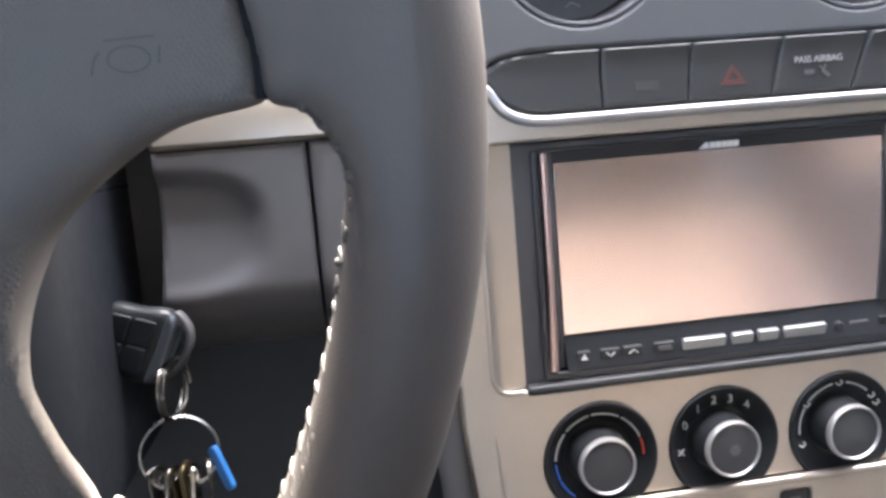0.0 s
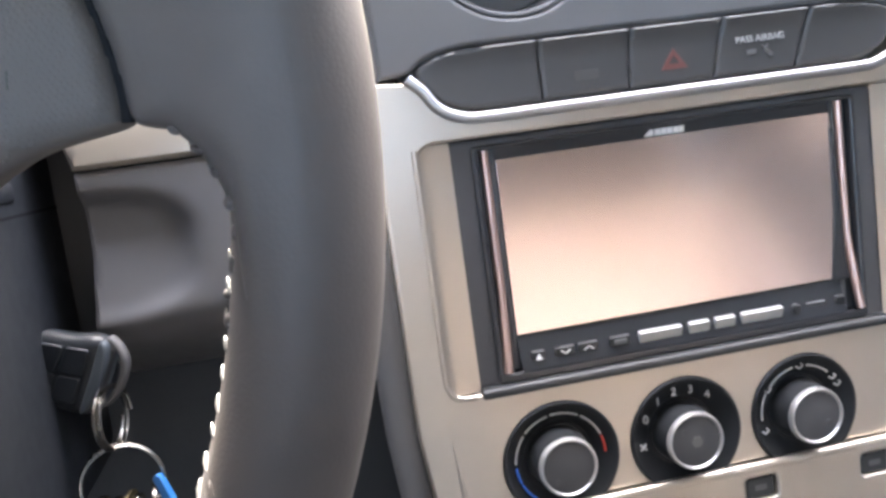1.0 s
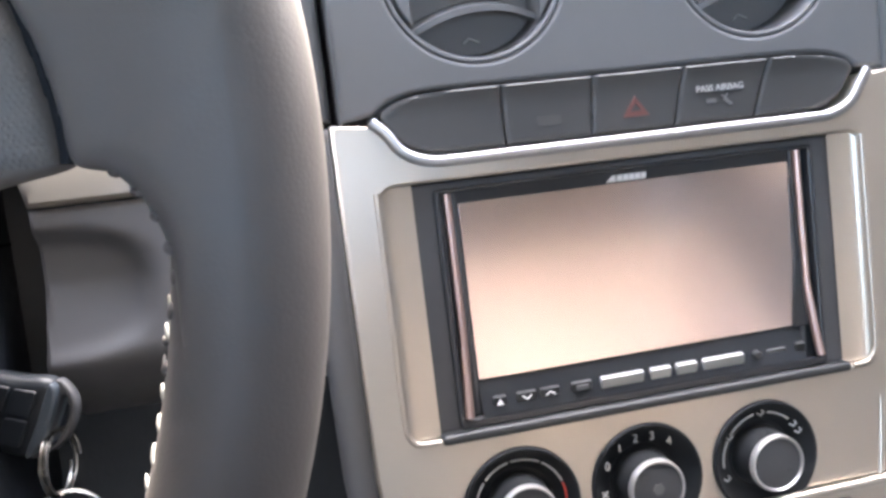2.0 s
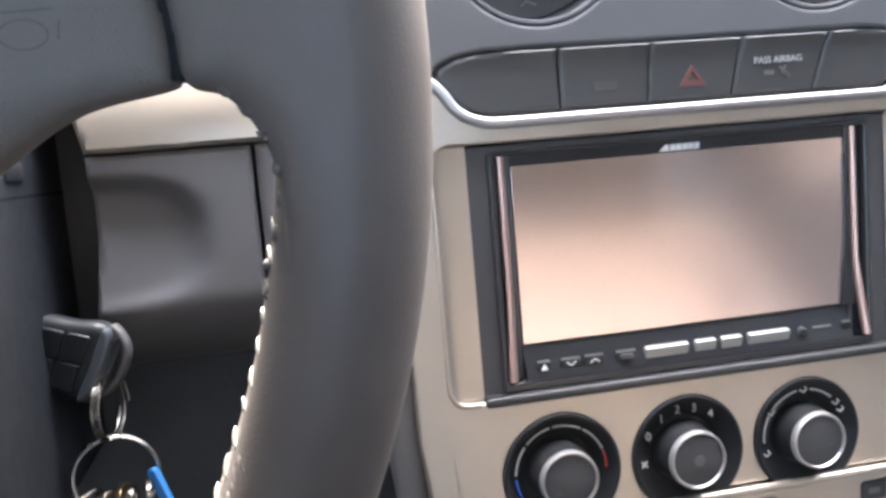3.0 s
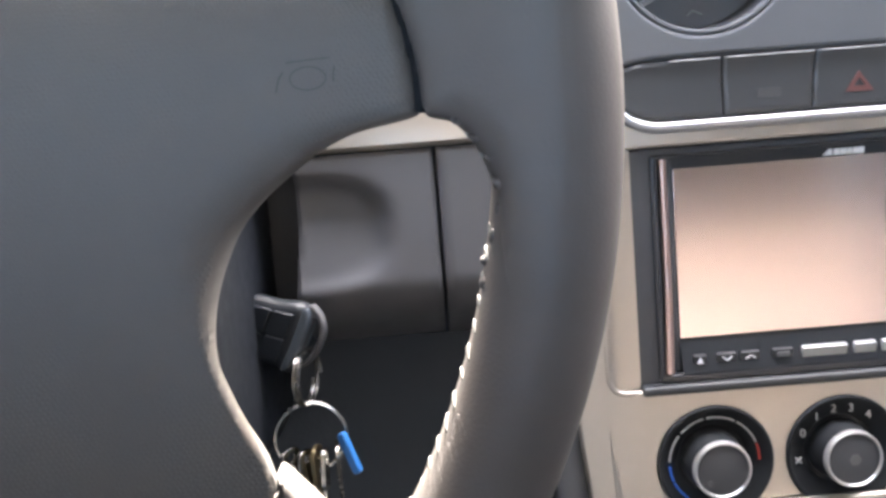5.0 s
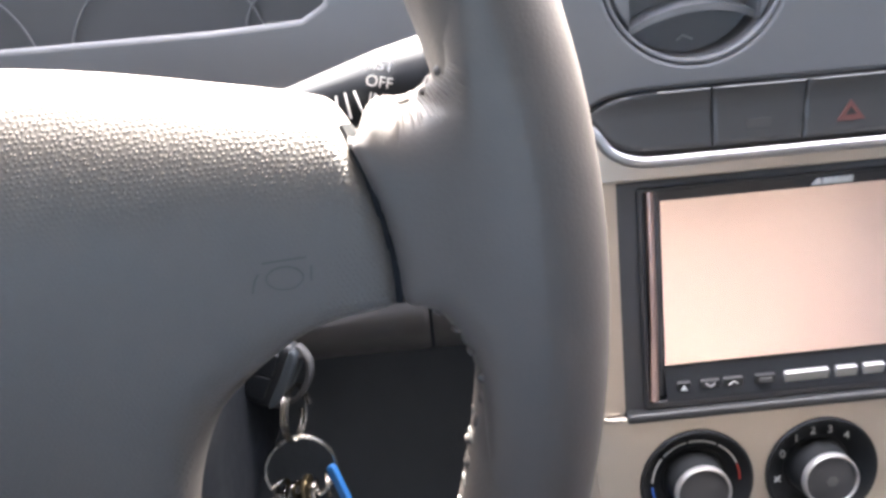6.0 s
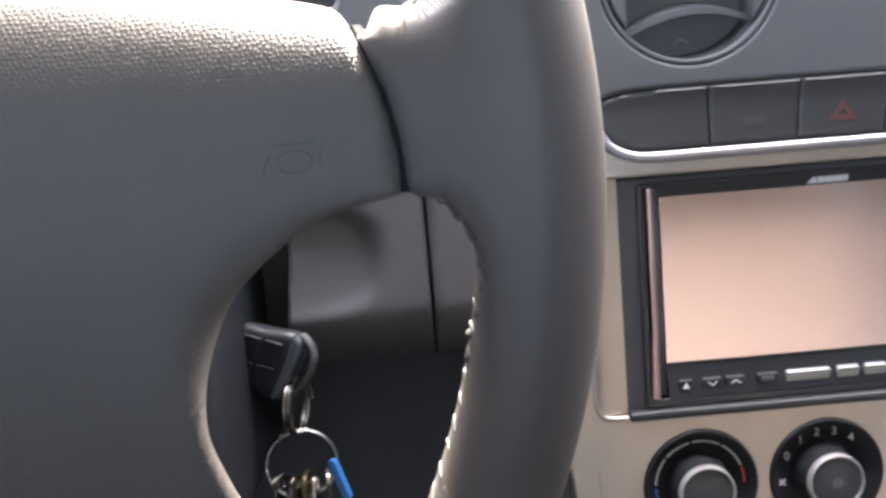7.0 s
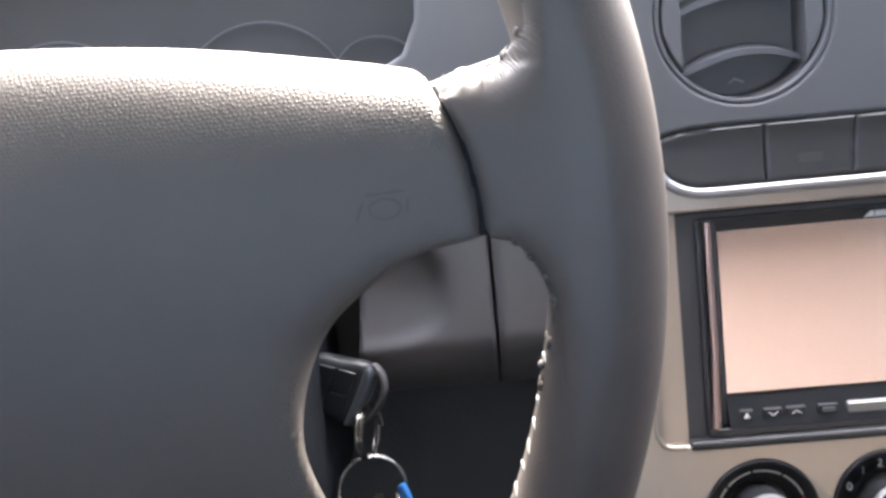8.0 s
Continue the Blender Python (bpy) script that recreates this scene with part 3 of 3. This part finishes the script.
def knee_face(u, v, d):
    q = (np.abs(u + 0.262) / 0.053) ** 3 + (np.abs(v + 0.0225) / 0.0275) ** 3
    hollow = (0.0085 + 0.03 * np.clip(u + 0.262, -0.1, 0.05)) / (1 + np.exp(np.clip((q - 0.75) * 8, -50, 50)))
    hollow = hollow * np.clip((v + 0.062) / 0.045, 0, 1)  # it runs out towards the bottom
    low = np.clip(-0.045 - v, 0, 1)
    return 0.004 + hollow + 36 * low ** 2 + round_edge(d, 0.0018)


part("main", shell([(-0.2535, 0.0138), (-0.189, 0.0138), (-0.1885, -0.083), (-0.256, -0.083), (-0.2565, -0.05), (-0.254, -0.02)], knee_face, 0.06, 0.0022), LOWER, knee)
part("side", shell([(-0.1872, 0.0138), (-0.134, 0.0138), (-0.134, -0.084), (-0.1868, -0.084)], knee_face, 0.06, 0.003), LOWER, knee)

cluster = thing("instrument_cluster", "dark instrument cluster behind the wheel", "instrument cluster")
part("lens", plate([rrect(-0.5, 0.085, -0.21, 0.178, 0.012)], 0.055, 0.07, 0.002), DIAL, cluster)
for cx in (-0.41, -0.3):
    part("gauge_ring", tube(arc(cx, 0.075, 0.048, 0, 180, 0.053, 30), 0.0006, 6), GREYPRINT, cluster)
part("gauge_ring", tube(arc(-0.238, 0.085, 0.025, 0, 180, 0.053, 24), 0.0006, 6), GREYPRINT, cluster)

shroud = thing("steering_column", "black plastic steering column shroud", "steering column")
part("cover", box(-0.44, -0.09, -0.135, -0.274, 0.09, 0.055, 0.02, 4), SHROUD, shroud)
part("split_line", box(-0.2755, -0.07, 0.0, -0.2738, 0.085, 0.0012), BACK, shroud)
part("clip", box(-0.277, -0.03, 0.006, -0.2725, -0.008, 0.014, 0.002, 2), SHROUD, shroud)
part("lock_bezel", tube([(-0.285, 0.022, -0.0665), (-0.262, 0.004, -0.0665)], [0.0175, 0.0150], 24), SHROUD, shroud, "round ignition lock bezel")
# dark filler put in where the gap beside the column lies in shadow
part("gap_backing", box(-0.276, 0.05, -0.075, -0.2545, 0.09, 0.04, 0.002), MATTE, shroud)

# ---- wiper stalk ----
stalk = thing("wiper_stalk", "black wiper stalk with white lettering", "stalk", CON @ pose(-0.266, -0.085, 0.048))
part("arm", tube([(0, 0, 0), (0.04, 0, 0.006), (0.07, 0, 0.011), (0.092, 0, 0.0134), (0.112, 0, 0.0148), (0.117, 0, 0.015)], [0.006, 0.008, 0.0125, 0.0155, 0.0145, 0.011], 20), SHROUD, stalk)
for k, word in enumerate(("MIST", "OFF", "INT", "LO")):
    part("print", lettering(word, 0.005, 0.069, 0.0185 - 0.0055 * k, -0.0132 + 0.0004 * k, -14), PRINT, stalk, "white lettering")

for k in range(5):
    q = radians(62 + 15 * k)
    part("mark", tube([(0.047 + 0.004 * k + r * math.cos(q) * 0.5, -0.0118 - 0.0006 * k + 0.001 * (r > 0.004), -0.001 + 0.0012 * k + r * math.sin(q)) for r in (0.0, 0.0085)], 0.00035, 6), PRINT, stalk)

# ---- key and key ring ----
def slant(me):
    me.transform(Matrix(((1, 0, 0.3, 0), (0, 1, 0, 0), (0, 0, 1, 0), (0, 0, 0, 1))))
    return me


key = thing("ignition_key", "black car key fob turned in the ignition", "key", CON @ pose(-0.2652, -0.006, -0.0635, 0, 14, -20) @ Matrix.Diagonal((0.86, 0.84, 1.0, 1)))
FOB = material("dark_fob_plastic", (0.011, 0.014, 0.018), 0.45, mottle=0.1)
FOBEDGE = material("blue_grey_fob_edge", (0.06, 0.072, 0.085), 0.4, mottle=0.08)
part("head", slant(plate([spline([(-0.021, 0.0138), (-0.005, 0.0152), (0.0115, 0.0156), (0.0128, 0.0), (0.0115, -0.0156), (-0.005, -0.0152), (-0.021, -0.0138), (-0.022, 0.0)], 5)[::-1]], -0.0062, 0.0062, 0.0045, 5)), FOB, key)
part("bevel", slant(plate([spline([(0.0118, 0.0145), (0.0152, 0.0138), (0.0172, 0.007), (0.0172, -0.006), (0.0150, -0.0138), (0.0118, -0.0145), (0.0120, 0.0)], 5)[::-1]], -0.0072, 0.0060, 0.0012, 2)), FOBEDGE, key, "bevelled grey edge")
part("loop", slant(plate([spline([(0.0120, 0.0158), (0.0185, 0.0145), (0.0248, 0.0085), (0.0268, 0.0005), (0.0250, -0.0085), (0.0190, -0.0142), (0.0120, -0.0158), (0.0130, 0.0)], 6)[::-1], spline([(0.0178, 0.0105), (0.0215, 0.0085), (0.0238, 0.0015), (0.0224, -0.0075), (0.0182, -0.0110), (0.0176, 0.0)], 6)], -0.0028, 0.0028, 0.0012, 2)), MATTE, key)
for i in range(2):
    for j in range(2):
        part("button", slant(plate([rrect(-0.0165 + 0.0130 * i, -0.0118 + 0.0122 * j, -0.0050 + 0.0130 * i, -0.0006 + 0.0122 * j, 0.0015, 3)], -0.0074, -0.005, 0.0007)), FOB, key)
part("blade", box(-0.05, -0.0012, -0.004, -0.019, 0.0012, 0.004, 0.0004, 1), STEEL, key)

rings = thing("key_ring", "steel split rings with keys hanging from the fob", "key ring")


def ring_at(c, r, thick, turn, lean=0.0):
    m = pose(*c, 0, lean, turn)
    pts = []
    for k in range(72):
        a = 2 * math.pi * k / 36
        pts.append(m @ Vector((r * math.cos(a), thick * (k / 36 - 1) * 1.2, r * math.sin(a))))
    return tube(pts, thick * 0.6, 6)


part("small_ring", ring_at((-0.2540, -0.007, -0.0850), 0.0128, 0.0016, 76, 6), STEEL, rings)
part("large_ring", ring_at((-0.2545, -0.008, -0.1130), 0.0162, 0.0013, 8), STEEL, rings)
for k, (dx, tilt, mt, ln) in enumerate(((-0.0105, -6, STEEL, 0.03), (-0.003, 4, STEEL, 0.034), (0.0015, -9, BRASS, 0.031), (0.006, 12, STEEL, 0.033), (0.0115, -24, STEEL, 0.03))):
    m = pose(-0.2545 + dx, -0.008 - 0.003 * (k % 2), -0.1185, 0, tilt, 52 + 11 * k)
    kb = plate([rrect(-0.0055, -0.018, 0.0055, 0.001, 0.004), circle(0, -0.003, 0.002, 14)], -0.001, 0.001, 0.0003)
    kb.transform(m)
    part("key_bow", kb, mt, rings)
    bl = plate([[(-0.0022, -0.017), (0.0022, -0.017), (0.0022, -0.017 - ln * 0.5), (0.001, -0.017 - ln * 0.55), (0.0022, -0.017 - ln * 0.7), (0.0006, -ln - 0.012), (-0.0022, -ln - 0.01)]], -0.0008, 0.0008, 0.0002)
    bl.transform(m)
    part("key_blade", bl, mt, rings)
bc = plate([rrect(-0.0022, -0.018, 0.0022, 0.002, 0.002)], -0.0016, 0.0016, 0.0006)
bc.transform(pose(-0.2398, -0.011, -0.1130, 0, -24, -30))
part("key_cover", bc, BLUEKEY, rings, "blue plastic key cover")

# ---- steering wheel ----
wheel = thing("steering_wheel", "black leather steering wheel with white stitching", "steering wheel", WHEEL)
RC, RA, RB = 0.1877, 0.0139, 0.0155
RI = RC - RA
rim = bmesh.new()
NR, NS = 200, 48
rr = [[rim.verts.new(((RC + RA * math.cos(2 * math.pi * j / NS)) * math.cos(2 * math.pi * i / NR), (RB if j > NS / 2 else 0.011) * math.sin(2 * math.pi * j / NS), (RC + RA * math.cos(2 * math.pi * j / NS)) * math.sin(2 * math.pi * i / NR))) for j in range(NS)] for i in range(NR)]
for i in range(NR):
    for j in range(NS):
        rim.faces.new((rr[i][j], rr[(i + 1) % NR][j], rr[(i + 1) % NR][(j + 1) % NS], rr[i][(j + 1) % NS]))
part("rim", rim, LEATHER, wheel, "leather-wrapped rim")

HALF = [(0.048, 0.0514), (0.088, 0.0478), (0.1274, 0.0406), (0.1400, 0.0378), (0.1456, 0.0361), (0.1488, 0.0328), (0.1525, 0.0252), (0.1558, 0.016), (0.158, 0.005), (0.1583, -0.0030), (0.1570, -0.0052), (0.1426, -0.0080),
        (0.1311, -0.0143), (0.1190, -0.0245), (0.1127, -0.0365), (0.1110, -0.0501), (0.1150, -0.0640), (0.1205, -0.0765), (0.1190, -0.0850), (0.1, -0.1), (0.07, -0.115), (0.03, -0.122)]
pad_loop = spline([(0, 0.0533)] + HALF + [(0, -0.124)] + [(-u, w) for u, w in HALF[::-1]], 6)


def pad_top(u):
    return 0.0533 - 0.0006 * (np.abs(u) / 0.05) - 0.0157 * (np.abs(u) / 0.155) ** 2


def pad_face(u, v, d):
    k = 0.0095 - 0.0055 * np.clip((np.abs(u) - 0.118) / 0.034, 0, 1)
    k = k + (0.0013 - k) * np.clip((-0.026 - v) / 0.022, 0, 1)
    k = k + (0.0038 - k) * np.clip((v + 0.005) / 0.02, 0, 1)
    return -0.006 - 0.004 * np.clip(1 - (u / 0.16) ** 2, 0, 1) + round_edge(np.clip(pad_top(u) - v + 0.0012, 0, 1), 0.026 + 0.028 * np.clip(1 - (u / 0.15) ** 2, 0, 1)) * 0.0234 / (0.026 + 0.028 * np.clip(1 - (u / 0.15) ** 2, 0, 1)) + round_edge(d, k)


part("airbag_cover", shell(pad_loop, pad_face, lambda u, v: 0.03 if v > 0.028 + 0.02 * (1 - abs(u) / 0.16) - 0.004 else 0.006 - 0.0095 * min(max((-0.032 - v) / 0.022, 0), 1), 0.0013), PAD, wheel, "grained airbag cover")


def pebbles(pitch=0.00118, radius=0.00055, height=0.0001):
    """The raised grain of the cover: low domes on a jittered hexagonal lattice."""
    rng = np.random.default_rng(7)
    us = np.arange(-0.16, 0.16, pitch)
    vs = np.arange(-0.125, 0.053, pitch * 0.866)
    U, V = np.meshgrid(us, vs, indexing="ij")
    U = U + (np.arange(len(vs)) % 2) * pitch / 2 + rng.uniform(-0.22, 0.22, U.shape) * pitch
    V = V + rng.uniform(-0.22, 0.22, V.shape) * pitch
    D, _ = inside_distance(U, V, pad_loop)
    keep = (D > np.where(V < -0.045, 0.0005, 0.0012)) & (np.hypot(U, V - 0.004) > 0.0445)
    u, v, d = U[keep], V[keep], D[keep]
    e = 0.0004
    y = pad_face(u, v, d)
    D1, _ = inside_distance(u + e, v, pad_loop)
    D2, _ = inside_distance(u, v + e, pad_loop)
    gu = (pad_face(u + e, v, np.maximum(D1, 0)) - y) / e
    gv = (pad_face(u, v + e, np.maximum(D2, 0)) - y) / e
    n = np.stack([gu, -np.ones_like(gu), gv], 1)
    n /= np.linalg.norm(n, axis=1, keepdims=True)
    a = np.stack([np.ones_like(gu), gu, np.zeros_like(gu)], 1)
    a /= np.linalg.norm(a, axis=1, keepdims=True)
    c = np.cross(n, a)
    p = np.stack([u, y, v], 1)
    r = (radius * rng.uniform(0.85, 1.1, len(u)))[:, None]
    rings = [p + n * height]
    for k in range(6):
        q = radians(60 * k)
        rings.append(p + (a * math.cos(q) + c * math.sin(q)) * r * 0.55 + n * height * 0.7)
    for k in range(6):
        q = radians(60 * k)
        rings.append(p + (a * math.cos(q) + c * math.sin(q)) * r - n * 0.00004)
    verts = np.stack(rings, 1).reshape(-1, 3)
    base = np.arange(len(u)) * 13
    faces = []
    for k in range(6):
        m = (k + 1) % 6
        faces.append(np.stack([base, base + 1 + k, base + 1 + m], 1))
        faces.append(np.stack([base + 1 + k, base + 7 + k, base + 7 + m], 1))
        faces.append(np.stack([base + 1 + k, base + 7 + m, base + 1 + m], 1))
    me = bpy.data.meshes.new("grain")
    me.from_pydata(verts.tolist(), [], np.concatenate(faces).tolist())
    me.update()
    me.polygons.foreach_set("use_smooth", [True] * len(me.polygons))
    return me


tagged(link("grain", pebbles(), PAD, wheel), "fine raised pebble grain", kind="stuff")


def spoke_face(u, v, d):
    r = np.hypot(u, v)
    k = 0.0065 - 0.0028 * np.clip((0.166 - np.abs(u)) / 0.006, 0, 1) * (v > -0.03)
    k = np.where(v < -0.06, 0.0018 + 0.0047 * np.clip((np.abs(u) - 0.120) / 0.012, 0, 1), k)
    s = np.clip((r - 0.153) / (RC - 0.153), 0, 1)
    near = np.clip((0.176 - np.abs(u)) / 0.016, 0, 1)
    top = round_edge(np.clip(pad_top(u) + 0.001 - v, 0, 1), 0.0175) * 0.95 * near * near * (3 - 2 * near) * (v > 0)
    face = -0.0058 - (RB - 0.0055) * s * s * (3 - 2 * s) + top
    crown = -RB * np.sqrt(np.maximum(1 - ((r - RC) / RA) ** 2, 0))
    face = np.where(r > RC, crown - 0.0001, face)
    end = np.clip(np.maximum((-0.010 - v) / 0.04, (v - 0.042) / 0.026), 0, 1)
    end = np.where(v < -0.06, 1.0, end)
    outer = np.clip((r - RC - 0.001) / 0.005, 0, 1)
    end = end * end * (3 - 2 * end) * (r > RI)
    fade = np.maximum(end, outer * np.clip((r - 0.1745) / 0.003, 0, 1))  # its ends sink into the rim
    edge = round_edge(d, k) * np.clip((0.1775 - r) / 0.003, 0, 1) * (1 - end)
    return face * (1 - fade) + (crown + 0.00015) * fade + edge


SPOKE = [(0.1530, 0.0288), (0.1560, 0.0349), (0.1608, 0.0352), (0.1660, 0.0362), (0.1708, 0.0415), (0.1695, 0.052), (0.1668, 0.064), (0.175, 0.072), (0.1905, 0.047), (0.1948, 0.02), (0.1945, -0.015), (0.190, -0.038), (0.1790, -0.052), (0.1735, -0.040), (0.1731, -0.0223), (0.1704, -0.0132), (0.1658, -0.0072), (0.1595, -0.0044),
         (0.1584, 0.005), (0.1563, 0.016), (0.1531, 0.0250), (0.1508, 0.0295)]
LOW = [(0.1212, -0.0790), (0.1262, -0.0840), (0.1322, -0.0900), (0.1424, -0.0920), (0.1502, -0.0892), (0.1550, -0.0845), (0.162, -0.092), (0.14, -0.127), (0.11, -0.15), (0.075, -0.135), (0.08, -0.1125), (0.1013, -0.1010), (0.1196, -0.0855)]
for sx in (1, -1):
    for nm, loop in (("spoke_cover", SPOKE), ("lower_spoke_cover", LOW)):
        part(nm, shell(spline([(sx * u, w) for u, w in loop][::sx], 6), spoke_face, lambda u, v: 0.026 if v > 0.031 and abs(u) < 0.173 else 0.004, 0.0009), LEATHER, wheel, "leather spoke cover")
part("hub", lathe([(0.045, 0.02), (0.045, 0.06), (0.04, 0.085), (0.0, 0.085)]), SHROUD, wheel)
part("back_cover", plate([[(math.copysign(min(abs(u) * (0.994 - 4 * max(-0.048 - w, 0)), 0.1102 if w < 0.012 else 0.15), u), min(w * 0.994, 0.026)) for u, w in pad_loop if w > -0.012]], 0.003, 0.036, 0.003, 3), BACK, wheel, "black plastic back of the cover")
for sx in (1, -1):
    seam = [(0.1505, 0.0300), (0.1528, 0.025), (0.1561, 0.016), (0.1583, 0.005), (0.1589, 0.0008), (0.1588, -0.0046)]
    set_in = [float(round_edge(np.array(max(0.0365 - w, 0)), 0.026)) * 0.9 for u, w in seam]
    part("seam_filler", tube([(sx * u, s - 0.0016, w) for (u, w), s in zip(seam, set_in)], 0.0024, 8), BACK, wheel)
badge = part("badge", lathe([(0.0432, -0.006), (0.0432, -0.0125), (0.0420, -0.0142), (0.0400, -0.0138), (0.0392, -0.0125)], 0, 0.004), RAIL, wheel, "round silver badge with a bright ring")
part("badge_face", lathe([(0.0395, -0.0122), (0.0, -0.0128)], 0, 0.004), KEYCAP, badge)
part("badge_quarter", plate([[(0.0006, 0.0034)] + [(0.039 * math.cos(radians(a)), 0.0034 + 0.039 * math.sin(radians(a))) for a in range(-90, 1, 6)]], -0.0135, -0.012, 0.0002), SHROUD, badge)

# horn symbol on the cover: dark bars stand in for shade in its pressed lines
HX, HZ = 0.1368, 0.0038
for pts in ([(0.0036 * math.cos(2 * math.pi * k / 24), 0.0023 * math.sin(2 * math.pi * k / 24)) for k in range(25)], [(-0.0040, 0.0034), (0.0048, 0.0038)], [(-0.0066, -0.0024), (-0.0058, 0.0002), (-0.0048, 0.0016)], [(0.0050, -0.0010), (0.0054, 0.0020)]):
    part("horn_mark", tube([(HX + u, float(pad_face(np.array(HX + u), np.array(HZ + w), np.array(1.0))) + 0.00012, HZ + w) for u, w in pts], 0.00026, 6), FAINT, wheel)

# stitches round the inner edge of the leather
sb = tube([(-0.0007, -0.0006, 0.0018), (-0.0005, -0.0010, 0.0009), (-0.0002, -0.0016, -0.0001), (0.0003, -0.0026, -0.0010), (0.0011, -0.0040, -0.0017)], [0.0001, 0.00038, 0.0005, 0.0004, 0.0001], 7)
st_mesh = bpy.data.meshes.new("stitch")
bmesh.ops.recalc_face_normals(sb, faces=sb.faces[:])
sb.to_mesh(st_mesh)
sb.free()
st_mesh.materials.append(THREAD)
st_mesh.polygons.foreach_set("use_smooth", [True] * len(st_mesh.polygons))


def on_rim(a):
    return (RI * math.cos(radians(a)), RI * math.sin(radians(a)))


def stitch_row(line, centre, pitch=0.0053, set_back=0.0):
    walked, last = 0.0, None
    for (ua, wa), (ub, wb) in zip(line, line[1:]):
        n = math.hypot(ub - ua, wb - wa)
        while walked < n:
            q = walked / n
            u, w = ua + (ub - ua) * q, wa + (wb - wa) * q
            inn = Vector((centre[0] - u, centre[1] - w)).normalized() * -0.0003
            st = new("stitch", st_mesh)
            st.parent = wheel
            ang = math.degrees(math.atan2(-(ub - ua), -(wb - wa)))
            near = min(max((0.176 - u) / 0.016, 0), 1) if set_back else 0
            back = set_back * float(round_edge(np.array(max(float(pad_top(np.array(u))) - w, 0.0)), 0.0175)) * near * near * (3 - 2 * near)
            st.matrix_basis = pose(u + inn[0], (0.0006 if set_back else -0.0012) + back, w + inn[1], 0, ang + random.uniform(-6, 6), random.uniform(-8, 8)) @ Matrix.Diagonal((1, 0.9, random.uniform(0.92, 1.08), 1))
            walked += pitch * random.uniform(0.95, 1.05)
        walked -= n


# leather creases that run out from the stitches
creases = bmesh.new()
for k in range(16):
    a = -22 - 9 * (k + random.uniform(0, 0.9)) / 16
    r1 = RI + random.uniform(0.0025, 0.0055)
    line = []
    for q in range(5):
        r = RI + 0.0003 + (r1 - RI) * q / 4
        aa = radians(a + random.uniform(-0.15, 0.15) - 0.5 * q)
        line.append((r * math.cos(aa), -RB * math.sqrt(max(1 - ((r - RC) / RA) ** 2, 0)) + 0.00012, r * math.sin(aa)))
    one = tube(line, [0.0001, 0.00014, 0.00012, 0.0001, 0.00005], 5)
    tmp = bpy.data.meshes.new("tmp")
    one.to_mesh(tmp)
    one.free()
    creases.from_mesh(tmp)
    bpy.data.meshes.remove(tmp)
part("leather_creases", creases, LEATHER, wheel)
folds = bmesh.new()
for k in range(21):  # the leather drawn together under the upper stitches
    q = (k + random.uniform(-0.3, 0.3)) / 20
    u0, w0 = 0.1595 + 0.0130 * q, 0.0338 + 0.0080 * q * q
    way = radians(-96 + 62 * q + random.uniform(-8, 8))
    reach = random.uniform(0.0035, 0.0080)
    line = []
    for j in range(6):
        u, w = u0 + math.cos(way) * reach * j / 5, w0 + math.sin(way) * reach * j / 5
        line.append((u, float(spoke_face(np.array(u), np.array(w), np.array(1.0))) + 0.00016, w))
    one = tube(line, [0.0001, 0.00026, 0.00028, 0.00025, 0.0002, 0.00015], 6)
    tmp = bpy.data.meshes.new("tmp")
    one.to_mesh(tmp)
    one.free()
    folds.from_mesh(tmp)
    bpy.data.meshes.remove(tmp)
part("leather_folds", folds, LEATHER, wheel)

INNER = spline([(0.1607, -0.0044), (0.1658, -0.0070), (0.1704, -0.0130), (0.1731, -0.0220)] + [on_rim(a) for a in (-11, -17, -23, -28)] + [(0.1502, -0.0895), (0.1424, -0.0922), (0.1322, -0.0903), (0.1258, -0.0843)], 8, False)
stitch_row(INNER, (0.143, -0.045))


def puckers(line, centre, pitch=0.0053, stop=0.42):
    """The leather gathered between the stitches: small flattened bumps along the edge."""
    out, walked = bmesh.new(), 0.0
    pts = line[:int(len(line) * stop)]
    for (ua, wa), (ub, wb) in zip(pts, pts[1:]):
        n = math.hypot(ub - ua, wb - wa)
        while walked < n:
            q = walked / n
            u, w = ua + (ub - ua) * q, wa + (wb - wa) * q
            away = Vector((u - centre[0], w - centre[1])).normalized()
            off = random.uniform(0.0002, 0.0010)
            u, w = u + away[0] * off, w + away[1] * off
            r = math.hypot(u, w)
            y = -RB * math.sqrt(max(1 - ((r - RC) / RA) ** 2, 0)) * 0.9 if w < -0.024 else float(spoke_face(np.array(u), np.array(w), np.array(off)))
            ang = math.degrees(math.atan2(-(ub - ua), -(wb - wa)))
            bmesh.ops.create_uvsphere(out, u_segments=10, v_segments=6, radius=1.0, matrix=pose(u, y + 0.0010, w, 0, ang + random.uniform(-35, 35), 0) @ Matrix.Diagonal((random.uniform(0.0008, 0.0015), 0.0017, random.uniform(0.0011, 0.0020), 1)))
            walked += pitch * random.uniform(0.9, 1.1)
        walked -= n
    return out


tagged(part("gathered_leather", puckers(INNER, (0.143, -0.045)), LEATHER, wheel), kind="stuff")
UPPER = spline([(0.1625, 0.0351), (0.1660, 0.0364), (0.1706, 0.0420), (0.1690, 0.052)] + [on_rim(a) for a in (22, 30, 42)], 8, False)
tagged(part("gathered_leather", puckers(UPPER, (0.12, 0.12), 0.0052, 0.85), LEATHER, wheel), kind="stuff")
stitch_row(spline([on_rim(a) for a in (84, 70, 56, 42, 30, 22)] + [(0.1690, 0.052), (0.1706, 0.0420), (0.1660, 0.0364), (0.1605, 0.0345)], 8, False), (0.12, 0.12), set_back=0.8)
